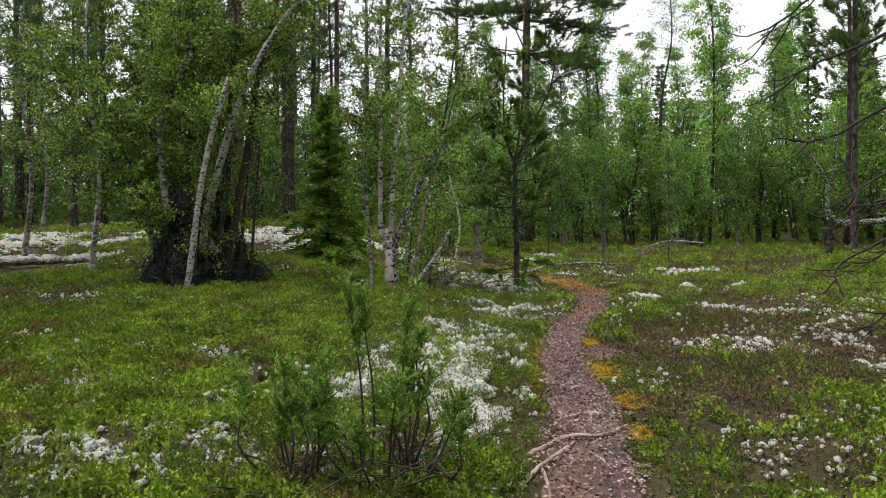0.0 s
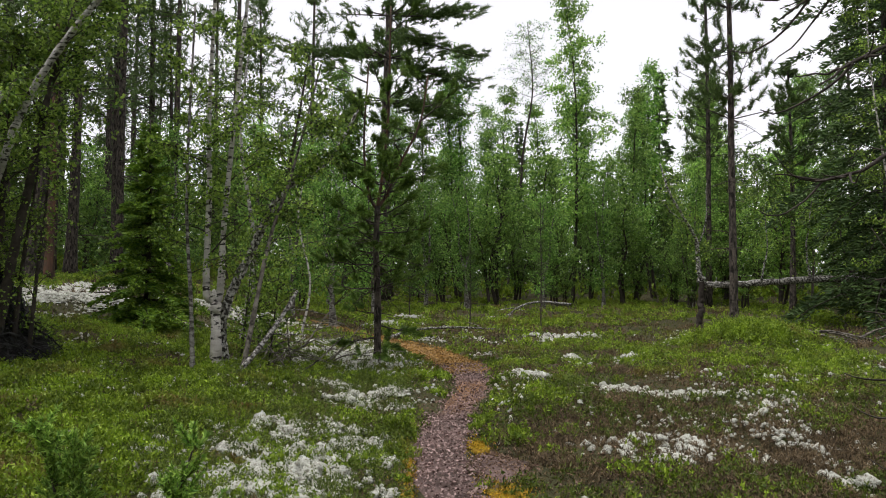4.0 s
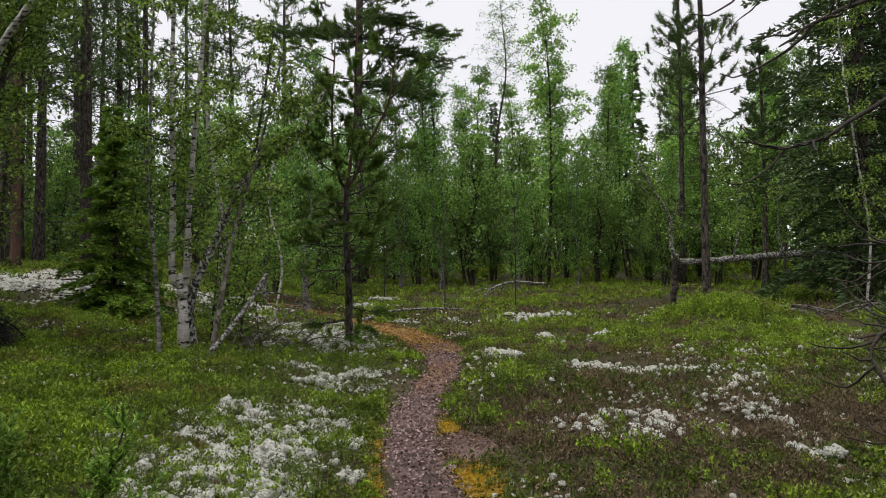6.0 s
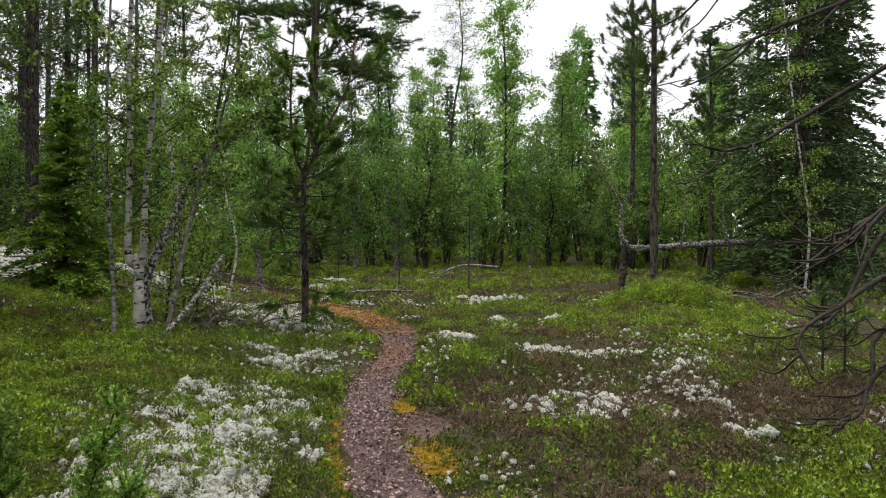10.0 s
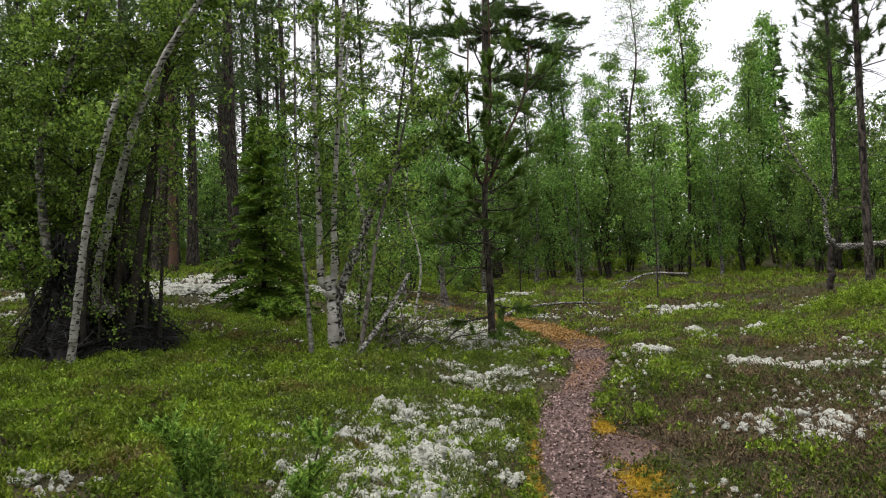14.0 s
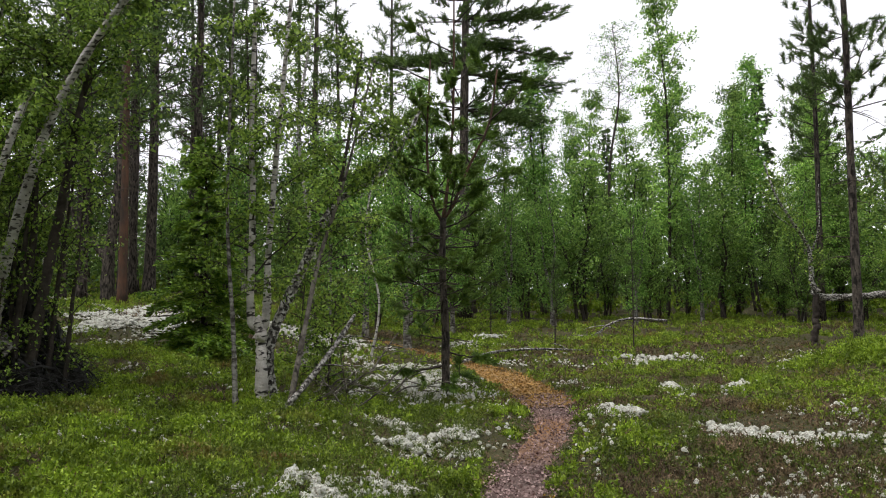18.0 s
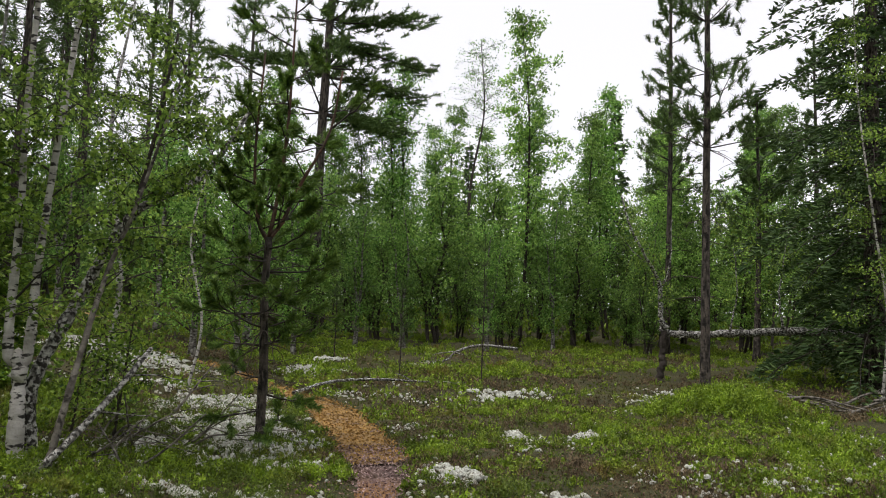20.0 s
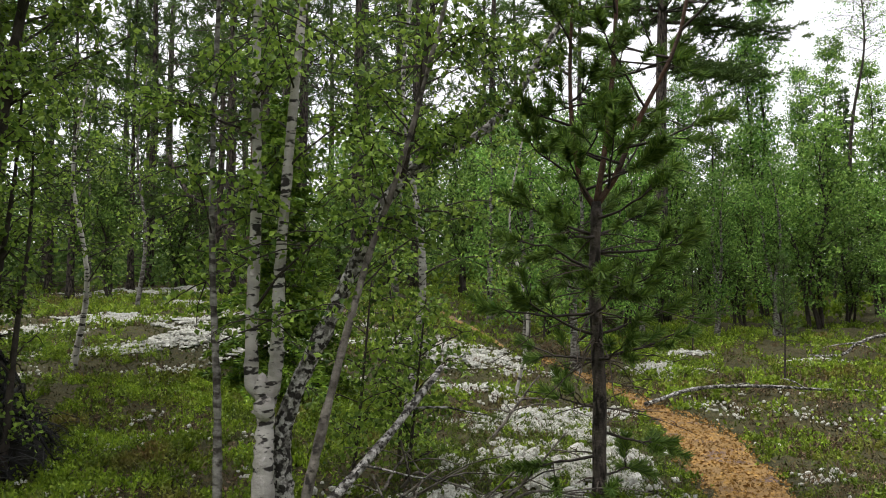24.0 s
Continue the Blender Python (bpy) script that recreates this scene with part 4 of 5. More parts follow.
# young spruce behind the birches
tree = thing("spruce_tree", base(-1.55, 14.2), "young bright green spruce with branches to the ground", "tree", "spruces")
grow_spruce(tree, 2.5, 0.04, 0.74, 20, 8, YOUNG_SPRUCE, 0.045, 0.009, 3.6, 0.03, 0.42)

# the small pine by the path
px_, py_, pz_ = base(1.15, 12.4)
tree = thing("pine_tree", (px_, py_, pz_), "slender young pine with dead lower twigs beside the path", "tree", "pines")
trunk_line = curve([(0, 0, 0), (0.01, 0.02, 0.6), (-0.01, 0.01, 1.2), (0.0, 0, 1.66)], 16)
s = Soup()
tube(s, trunk_line, np.linspace(0.04, 0.028, 16), 10, 0.07)
part("trunk", s, PINE_BARK, tree)
leaders = [curve(q, 14) for q in ([(0, 0, 1.62), (-0.09, 0.02, 1.8), (-0.14, 0.05, 2.3), (-0.1, 0, 3.1)], [(0, 0, 1.64), (0.1, 0.02, 1.8), (0.22, 0.05, 2.1), (0.42, 0.02, 2.5), (0.5, 0, 3.0)], [(0, 0, 1.64), (0.05, 0.03, 2.0), (0.1, 0.05, 2.6), (0.12, 0.0, 3.7)])]
for ln in leaders:
    s = Soup()
    tube(s, ln, np.linspace(0.018, 0.007, 14), 8, 0.06)
    part("leader", s, PINE_RED, tree)
crown, twigs, snags = Soup(), Soup(), Soup()
feet = [(trunk_line[7 + m * 8 // 20], rng.uniform(0.3, 0.6), rng.uniform(-0.3, 0.3)) for m in range(20)] + [(ln[2 + m], rng.uniform(0.25, 0.5), rng.uniform(-0.05, 0.6)) for ln in leaders for m in range(11)]
feet += [(trunk_line[2 + m % 4], rng.uniform(0.22, 0.4), rng.uniform(-0.5, -0.1)) for m in range(5)]
for m, (foot, length, lift) in enumerate(feet):
    ll = limb_line(foot, m * 2.4 + rng.uniform(-0.6, 0.6), lift, length, -0.15, 8)
    tube(twigs, ll, np.linspace(0.009, 0.003, 8), 4)
    way = ll[-1] - ll[-3]
    brush(crown, ll[-2], way, 0.15, 210, 0.062, 0.008)
    for k in range(4):
        side = unit(way) + rng.normal(0, 0.55, 3) + (0, 0, 0.15)
        q = ll[rng.integers(3, 7)]
        reach = rng.uniform(0.05, 0.14)
        tube(twigs, np.array([q, q + unit(side) * reach]), np.array([0.004, 0.0025]), 3)
        brush(crown, q + unit(side) * reach * 0.6, side, rng.uniform(0.09, 0.15), 135, 0.06, 0.008)
for m in range(46):
    ll = limb_line(trunk_line[rng.integers(1, 15)], rng.uniform(0, 6.28), rng.uniform(-0.5, 0.35), rng.uniform(0.15, 0.6), 0.2, 6)
    tube(snags, ll, np.linspace(0.006, 0.0018, 6), 3)
    for k in range(3):
        tube(snags, limb_line(ll[rng.integers(2, 6)], rng.uniform(0, 6.28), rng.uniform(-0.5, 0.5), rng.uniform(0.06, 0.2), 0.1, 4), np.linspace(0.003, 0.0015, 4), 3)
part("branchwork", twigs, TWIG, tree)
part("crown", crown, YOUNG_PINE, tree, smooth=False)
part("dead_branchwork", snags, DEAD_TWIG, tree)

# the tall pine behind it
tree = thing("pine_tree", base(1.45, 24.6), "tall old pine with long dark branches reaching out", "tree", "pines")
grow_pine(tree, [(0, 0, 0), (0.05, 0, 5), (0.2, 0, 10), (0.2, 0, 13)], 0.15, 0.03, 0.36, 1.7, 16, 6, 34, 0.12, 0.026, None, 0.1, 12, 0.05, 14)

O = np.array(base(1.45, 24.6))
for z0, tip in ((7.4, (4.1, 25.2, 6.95)), (6.5, (3.8, 25.2, 6.3)), (7.9, (3.6, 24.0, 7.8)), (5.6, (3.2, 24.6, 5.3)), (6.9, (-1.0, 24.2, 6.7))):
    s, c = Soup(), Soup()
    ln = curve([(1.6, 24.6, z0), (2.4 if tip[0] > 2 else 0.6, 24.8, (z0 + tip[2]) / 2 + 0.05), tip], 14)
    tube(s, ln - O, np.linspace(0.04, 0.01, 14), 6)
    bough = part("bough", s, TWIG, tree)
    for m in range(120):
        q = ln[rng.integers(4, 14)] + rng.normal(0, 1, 3) * (0.22, 0.22, 0.07) + (0, 0, 0.05)
        tuft(c, q - O, ln[-1] - ln[0] + (0, 0, 0.8), 40, 0.12, 0.026)
    part("bough_needles", c, PINE_NEEDLE, bough, smooth=False)

# the pine by the green mound, and others on that side
tree = thing("pine_tree", base(6.3, 15.5), "tall slim pine with bare reddish trunk behind the green mound", "tree", "pines")
grow_pine(tree, [(0, 0, 0), (0.0, 0, 2), (0, 0, 5), (-0.1, 0, 8.5)], 0.068, 0.02, 0.48, 0.9, 16, 5, 70, 0.085, 0.011, PINE_BARK, 0.25, 14, 0.3, 5)
for x, y, h, sp in ((9.0, 22.5, 9.5, 1.0), (10.5, 21.5, 5.6, 1.2), (13.5, 24.0, 8.0, 1.4)):
    tree = thing("pine_tree", base(x, y), "thin dark pine with a sparse crown at the clearing's edge", "tree", "pines")
    grow_pine(tree, [(0, 0, 0), (0.05, 0, h * 0.5), (0, 0, h)], 0.075, 0.02, 0.38, sp, 15, 5, 60, 0.095, 0.015, None, 0.15, 16, 0.25, 5)

# large dark spruce at the right of the clearing
for x, y, h, sp in ((10.2, 17.6, 14.0, 2.3), (12.8, 20.5, 10.0, 1.9)):
    tree = thing("spruce_tree", base(x, y), "large dark spruce with sweeping branches down to the moss", "tree", "spruces")
    grow_spruce(tree, h, 0.15, sp, 36, 8, SPRUCE_NEEDLE, 0.1, 0.018, 1.2, 0.04, 0.6)


tree = thing("birch_tree", base(9.25, 16.2), "thin white birch with loose leaf sprays before the dark spruce", "tree", "birches")
grow_birch(tree, [([(0, 0, 0), (0.1, 0, 1.2), (-0.1, 0, 2.6), (-0.25, 0.1, 4.4), (-0.3, 0.1, 6.2)], 0.024, 0.008)], BIRCH_LEAF, 0.042, 130, 34, 1.0, 0.22, None, False, 0.06, twiglets=5)


STRAIGHT = ((-6.9, 22.6, 0.115, 11.5), (-6.1, 23.4, 0.1, 11.0), (-5.6, 21.6, 0.085, 10.0), (-5.0, 24.6, 0.12, 12.0), (-3.9, 25.5, 0.1, 11.0))


# ---- background wood: a few kinds, repeated ----
def turned(x, y, size=1.0):
    return Matrix.LocRotScale(base(x, y), Euler((0, 0, rng.uniform(0, 6.28))), (size, size, size))


def birch_kind(tall, leaf, leaves, spread, label, stems=1, bark=None, material=None, low=0.24):
    """A slim thicket birch: thin dark stems, steep fine limbs, thousands of small leaves in loose sprays."""
    tree = thing("birch_tree", (0, 0, 0), label, "tree", "birches")
    crown, twigs = Soup(), Soup()
    for k in range(stems):
        a, top = k * 2.3 + 0.4, tall * (1 - 0.13 * k)
        w = rng.normal(0, 0.09, (4, 2))
        line = curve([(0.1 * k * cos(a), 0.1 * k * sin(a), -0.1), (0.18 * k * cos(a) + w[0, 0], 0.18 * k * sin(a) + w[0, 1], top * 0.25), (0.27 * k * cos(a) + w[1, 0], 0.27 * k * sin(a) + w[1, 1], top * 0.55),
                      (0.36 * k * cos(a) + w[2, 0], 0.36 * k * sin(a) + w[2, 1], top * 0.8), (0.4 * k * cos(a) + w[3, 0], 0.4 * k * sin(a) + w[3, 1], top)], 30)
        t = Soup()
        tube(t, line, np.linspace(0.048, 0.007, 30), 7, 0.06)
        part("trunk", t, bark or TWIG, tree)
        limbs = int(tall * 5.5)
        for n in range(limbs):
            u = low + (1 - low) * (n + rng.random()) / limbs
            length = spread * (0.1 + min(1.0, 0.35 + 1.6 * (u - low)) * (1 - u) ** 0.6) * rng.uniform(0.45, 1.3)
            ll = limb_line(line[min(29, int(u * 29))], n * 2.4 + rng.uniform(-0.5, 0.5), rng.uniform(0.5, 1.2), length, 0.05, 6)
            tube(twigs, ll[[0, 2, 3, 5]], np.linspace(0.016 * (1.25 - u), 0.004, 4), 3)
            for q in range(5):
                foot = ll[rng.integers(2, 6)]
                tw = limb_line(foot, rng.uniform(0, 6.28), rng.uniform(-0.2, 1.0), (0.16 + 0.3 * length) * rng.uniform(0.5, 1.2), 0.15, 3)
                if q < 2:
                    tube(twigs, tw, np.linspace(0.005, 0.003, 3), 3)
                c = int(leaves / stems / limbs / 5 * rng.choice([0.3, 0.7, 1.0, 1.9]) * (0.35 + 0.8 * length / spread)) + 2
                wide = rng.uniform(0.055, 0.12)
                along = rng.uniform(0.2, 1.1, (c, 1))
                needle_set(crown, foot + (tw[-1] - foot) * along + rng.normal(0, 1, (c, 3)) * (wide, wide, wide * 0.7), rng.normal(size=(c, 3)) + (0, 0, -0.4), rng.uniform(0.7, 1.3, c) * leaf, leaf * 0.75)
    part("branchwork", twigs, TWIG, tree)
    part("crown", crown, material or BIRCH_LEAF_FAR, tree, smooth=False)
    return tree


def plant(first, spots_):
    """The first tree at the first spot and copies of it at the others."""
    for k, (x, y, size) in enumerate(spots_):
        m = turned(x, y, size)
        if k:
            copy_thing(first, m)
    first.matrix_basis = turned(*spots_[0])


light_a = birch_kind(6.9, 0.066, 13000, 1.3, "slim light green birch in the thicket behind the clearing", 2)
light_b = birch_kind(7.4, 0.066, 10500, 1.25, "tall narrow birch with fresh green leaves", 1, None, BIRCH_LEAF_MID)
bushy = birch_kind(3.8, 0.066, 8000, 1.0, "bushy young birch at the edge of the thicket", 3, None, BIRCH_LEAF_MID, 0.14)
plant(light_a, [(3.6, 26, 1.0), (9.4, 27, 1.0), (0.3, 27.5, 0.95), (7.9, 29, 1.0), (12.4, 30, 1.05), (-1.8, 26.5, 0.55), (4.9, 30.5, 0.9), (14.2, 27.5, 1.0), (10.6, 31.5, 0.95), (2.1, 32, 1.0), (16.5, 30, 1.1)])
plant(light_b, [(6.4, 25, 1.1), (2.4, 25.6, 0.75), (10.6, 26, 0.8), (5.2, 28, 0.85), (8.3, 25.5, 0.8), (11.7, 28.4, 0.95), (13.2, 25.4, 0.85), (6.9, 32, 0.9), (15.6, 25.5, 0.9)])
plant(bushy, [(7.4, 23.8, 0.9), (4.3, 24.4, 1.0), (5.0, 25.6, 0.6), (6.8, 24.9, 0.7), (8.0, 24.6, 0.65), (3.6, 24.9, 0.6), (9.2, 25.2, 0.7), (10.4, 24.6, 0.75), (2.2, 25.2, 0.65), (8.6, 23.4, 0.5), (10.0, 22.8, 0.6), (12.0, 24.2, 0.75), (6.0, 24.2, 0.5), (1.4, 24.2, 0.55), (9.6, 24.2, 0.95), (2.9, 23.8, 0.7), (5.6, 23.4, 0.6), (0.8, 22.6, 0.7), (11.3, 23.6, 1.0), (-2.2, 23.2, 0.9), (8.4, 22.2, 0.55), (12.6, 22.5, 0.9), (-4.6, 25.6, 0.8), (1.8, 28, 1.1), (-0.3, 20.6, 0.55), (3.4, 29.5, 1.2), (6.2, 27.5, 1.1), (9.0, 30.5, 1.2), (11.5, 27, 1.2), (13.5, 29, 1.2), (-3.8, 30, 1.1), (-7.2, 29, 1.0), (-9.5, 25, 0.9), (-11.5, 29, 1.1), (-6.0, 33.5, 1.2), (-1.0, 31, 1.2), (-13.5, 26.5, 1.1), (-8.4, 21, 0.7), (-12, 21.5, 0.9), (-15, 20, 1.0), (-3.6, 35, 1.3), (-9, 36, 1.3), (1, 39, 1.3), (5, 38, 1.4), (9, 38, 1.4), (14, 36, 1.4)])

sapling = birch_kind(3.3, 0.05, 5200, 0.85, "young birch with pale fresh leaves beyond the lichen", 2, BIRCH_BARK_GREY, BIRCH_LEAF_FAR, 0.14)
plant(sapling, [(0.55, 17.6, 0.9), (-0.3, 18.8, 1.0), (1.2, 20.6, 1.0), (2.3, 21.8, 0.85), (-1.2, 20.8, 1.1), (0.2, 22.0, 1.2), (3.4, 22.8, 0.9), (5.0, 22.4, 0.8), (-3.0, 21.6, 1.0), (6.6, 22.8, 0.9), (8.8, 23.0, 0.9)])

tree = thing("birch_tree", base(5.95, 30), "half-bare thin birch with a twisted top above the thicket", "tree", "birches")
grow_birch(tree, [([(0, 0, 0), (0.1, 0, 4.2), (0.45, 0, 6.6), (0.3, 0, 8.9)], 0.06, 0.012)], BIRCH_LEAF_FAR, 0.05, 34, 40, 1.6, 0.62, TWIG, fuzz=0.08, twiglets=6)
tree = thing("dead_tree", base(4.9, 29), "leafless leaning dead trunk among the birches", "tree")
s = Soup()
tube(s, curve([(0, 0, 0), (0.2, 0, 2.5), (0.7, 0, 5.0)], 14), np.linspace(0.05, 0.012, 14), 7)
part("trunk", s, TWIG, tree)

spire = thing("spruce_tree", (0, 0, 0), "slender pointed spruce rising behind the birches", "tree", "spruces")
grow_spruce(spire, 7.2, 0.07, 0.8, 30, 6, SPRUCE_NEEDLE, 0.13, 0.03, 0.55, 0.06, 0.4)
plant(spire, [(7.1, 36, 0.95), (6.4, 35, 0.75), (12.2, 34, 1.2), (14.9, 35, 1.0), (-1, 36, 1.0), (17, 33, 1.1), (13.6, 21.4, 0.8)])

wood_a = thing("pine_tree", (0, 0, 0), "straight dark pine trunk in the pine stand", "tree", "pines")
grow_pine(wood_a, [(0, 0, 0), (0.05, 0.05, 5), (-0.05, 0, 11)], 0.14, 0.03, 0.48, 1.7, 12, 5, 12, 0.19, 0.036, None, 0.08, 26, 0.1, 5)
wood_b = thing("pine_tree", (0, 0, 0), "slim pine with many dead lower branches in the pine stand", "tree", "pines")
grow_pine(wood_b, [(0, 0, 0), (-0.08, 0, 4), (0.05, 0, 9)], 0.1, 0.02, 0.4, 1.3, 12, 5, 12, 0.18, 0.034, None, 0.06, 30, 0.1, 5)
plant(wood_a, [(-5.4, 22.6, 0.95), (-5.9, 27.4, 1.0), (-5.3, 28.3, 1.0), (-9.5, 27, 1.1), (-12.5, 24, 1.0), (-3.2, 31, 1.1), (-8.0, 33, 1.1), (-14, 31, 1.2), (-0.9, 33, 1.0), (-11, 37, 1.2), (-17, 27, 1.1), (-7.2, 26.2, 0.95), (-11.2, 26, 1.0), (-9.0, 40, 1.2), (-14, 36, 1.2), (-18, 34, 1.2), (-6.4, 44, 1.3), (-20, 24, 1.2)])
plant(wood_b, [(-6.4, 21.6, 1.0), (-7.8, 23.6, 1.0), (-10.8, 20.5, 1.0), (-2.2, 28.6, 1.0), (-13, 19, 1.0), (-8.8, 29.5, 1.0), (-6.9, 36, 1.1), (-15.5, 23, 1.0), (-4.4, 26.8, 0.9), (-10.2, 32, 1.0)])
wood_c = thing("pine_tree", (0, 0, 0), "dense young pine with brown dead lower branches", "tree", "pines")
grow_pine(wood_c, [(0, 0, 0), (0.06, 0, 3), (0, 0, 7.5)], 0.08, 0.015, 0.3, 1.2, 13, 5, 12, 0.19, 0.036, None, 0.04, 40, 0.05, 5)
plant(wood_c, [(-9.8, 26.0, 0.95), (-9.8, 23.4, 1.0), (-11.6, 23.0, 1.0), (-10.0, 29.6, 1.1), (-12.6, 27.8, 1.1), (-8.4, 35, 1.2), (-12, 33.5, 1.2), (-15, 28.6, 1.1), (-9.0, 20.6, 0.9), (-13.6, 22.4, 1.0), (-11, 19, 0.9), (-13.5, 17, 1.0), (-16, 18, 1.0), (-16, 25, 1.1)])
for x, y, r0, h in STRAIGHT:
    tree = thing("pine_tree", base(x, y), "straight dark pine with a high crown and bare trunk", "tree", "pines")
    grow_pine(tree, [(0, 0, 0), (rng.normal(0, 0.06), 0, h * 0.5), (rng.normal(0, 0.1), 0, h)], r0, 0.03, 0.6, 1.5, 9, 5, 12, 0.17, 0.038, None, 0.12, 30, 0.1, 7)
tree = thing("pine_tree", base(-4.6, 19.3), "pine with orange flaking bark beside the lichen carpet", "tree", "pines")
grow_pine(tree, [(0, 0, 0), (0.02, 0, 4), (0, 0, 9.5)], 0.09, 0.02, 0.45, 1.5, 12, 5, 26, 0.15, 0.017, PINE_RED, 0.15, 16, 0.1, 7)

# thin and crooked birches on the left and in the middle distance
for x, y, h, r, am, lab in ((-5.9, 13.8, 4.2, 0.045, 1.0, "crooked white birch on the lichen slope"), (-3.3, 13.9, 2.6, 0.03, 0.8, "small crooked birch with dark foot"), (-5.9, 18.3, 3.6, 0.035, 0.8, "small birch among the pines"), (-4.3, 12.7, 4.4, 0.04, 1.5, "leafy birch behind the leaning clump"), (-3.4, 13.0, 4.8, 0.04, 1.5, "tall leafy birch behind the stump heap"), (-5.2, 11.6, 4.2, 0.04, 1.4, "leafy birch on the slope"),
                            (-8.2, 18, 4.0, 0.05, 1.0, "birch leaning over the lichen slope"), (-9.8, 22, 4.5, 0.05, 1.0, "birch at the edge of the pine stand"), (0.15, 15.6, 2.6, 0.018, 0.5, "thin white birch sapling"), (-0.42, 14.1, 4.0, 0.042, 0.9, "mottled grey birch trunk in leafy growth")):
    tree = thing("birch_tree", base(x, y), lab, "tree", "birches")
    grow_birch(tree, [([(0, 0, 0), (0.12, 0, h * 0.3), (-0.05, 0, h * 0.65), (0.1, 0, h)], r, 0.008)], BIRCH_LEAF, 0.037, 112, int(20 * am), 0.9, 0.3, BIRCH_BARK if h < 2.7 else PALE_BARK if x > -5.5 else BIRCH_BARK_GREY, False, 0.05, twiglets=5)
tree = thing("rowan_bush", base(-0.15, 12.3), "leafy undergrowth bush at the foot of the birch clump", "shrub")
grow_birch(tree, [([(0, 0, 0), (0.05, 0, 0.5), (0.1, 0, 1.1)], 0.012, 0.004), ([(0.25, 0.2, 0), (0.3, 0.2, 0.5), (0.35, 0.2, 1.0)], 0.012, 0.004), ([(0.1, 0.5, 0), (0.1, 0.5, 0.5), (0.0, 0.5, 1.3)], 0.012, 0.004)], BIRCH_LEAF, 0.036, 75, 12, 0.45, 0.1, TWIG, False, 0.1)

# ---- fallen wood ----
def fallen(name, points, r0, r1, material, label, twigs=0, rough=0.08):
    s = Soup()
    ln = curve(points, 36)
    bend = np.cumsum(rng.normal(0, 0.25, (36, 3)), 0)
    ln = ln + (bend - np.linspace(0, 1, 36)[:, None] * bend[-1]) * min(r0, r1) * 0.7
    tube(s, ln, np.linspace(r0, r1, 36) * (1 + 0.12 * np.sin(np.arange(36) * 1.7) * rng.random(36)), 9, rough)
    log = whole(name, s, material, label, "log")
    for m in range(twigs):
        s = Soup()
        q = ln[rng.integers(4, 34)]
        tube(s, limb_line(q, rng.uniform(0, 6.28), rng.uniform(-0.1, 0.7), rng.uniform(0.15, 0.5), 0.2, 5), np.linspace(min(r0, r1, 0.012), 0.003, 5), 4)
        part("twig", s, material, log)
    return log


# the crooked dark tree in the pine stand
tree = thing("dead_tree", base(-5.6, 21.0), "crooked dark old trunk with an arched leaning limb", "tree")
for q, r0, nm in (([(0, 0, 0), (0.0, 0, 0.6), (0.05, 0, 1.3), (0.2, 0, 2.6), (0.25, 0, 5.0)], 0.15, "trunk"), ([(0.02, 0, 0.55), (-0.12, 0, 1.0), (-0.65, 0, 1.5), (-1.25, 0, 1.95), (-1.7, 0, 2.7)], 0.085, "limb"), ([(-0.65, 0, 1.5), (-0.75, 0, 2.0), (-0.7, 0, 3.0)], 0.04, "limb")):
    s = Soup()
    tube(s, curve(q, 20), np.linspace(r0, r0 * 0.3, 20), 9, 0.09)
    part(nm, s, PINE_BARK, tree)
s = Soup()
for k in range(70):
    q = np.array([rng.uniform(-1.6, 0.3), rng.normal(0, 0.1), rng.uniform(1.6, 4.5)])
    ln = limb_line(q, rng.uniform(0, 6.28), rng.uniform(-0.4, 0.6), rng.uniform(0.3, 0.9), 0.2, 6)
    tube(s, ln, np.linspace(0.012, 0.004, 6), 3)
part("dead_branchwork", s, DEAD_TWIG, tree)

# shoots springing from the stump and round the leaning clump
for k in range(11):
    a = rng.uniform(0, 6.28)
    x0, y0 = -2.5 + 0.75 * rng.random() * cos(a), 11.55 + 0.35 * sin(a)
    h = rng.uniform(1.2, 2.8)
    lean = (-0.55 if x0 < -2.4 else 0.12) * h * rng.uniform(0.3, 1.0)
    tree = thing("birch_shoot", base(x0, y0), "thin dark birch shoot springing up beside the stump", "tree", "shoots")
    grow_birch(tree, [([(0, 0, 0), (lean * 0.3, 0.02, h * 0.4), (lean * 0.6, 0.05, h * 0.7), (lean, 0, h)], rng.uniform(0.012, 0.026), 0.004)], BIRCH_LEAF, 0.03, 50, 14, 0.42, 0.1, TWIG, False, 0.08, 0.2, (0.2, 1.0), 2)
for k in range(9):
    a, x0, y0 = rng.uniform(0, 6.28), rng.uniform(0.05, 0.75), rng.uniform(11.4, 12.3)
    z0 = float(height(x0, y0))
    fallen("fallen_branch", [(x0, y0, z0), (x0 + 0.2 * cos(a), y0 + 0.2 * sin(a), z0 + 0.12), (x0 + 0.45 * cos(a), y0 + 0.4 * sin(a), z0 + rng.uniform(0.1, 0.45))], 0.01, 0.004, DEAD_WOOD, "thin grey dead branch tangled by the birch clump", 4)

# saplings
for x, y, h in ((3.83, 17.1, 2.1), (2.75, 17.6, 1.4), (4.7, 9.4, 0.75), (4.95, 9.5, 0.8), (1.9, 20.5, 1.3)):
    tree = thing("pine_sapling", base(x, y), "thin young pine sapling standing in the bilberry", "tree", "saplings")
    grow_pine(tree, [(0, 0, 0), (0.01, 0, h * 0.5), (0, 0, h)], 0.012, 0.004, 0.35, 0.22, 7, 4, 22, 0.05, 0.005, TWIG, 0.1, 8, 0.4, 3)


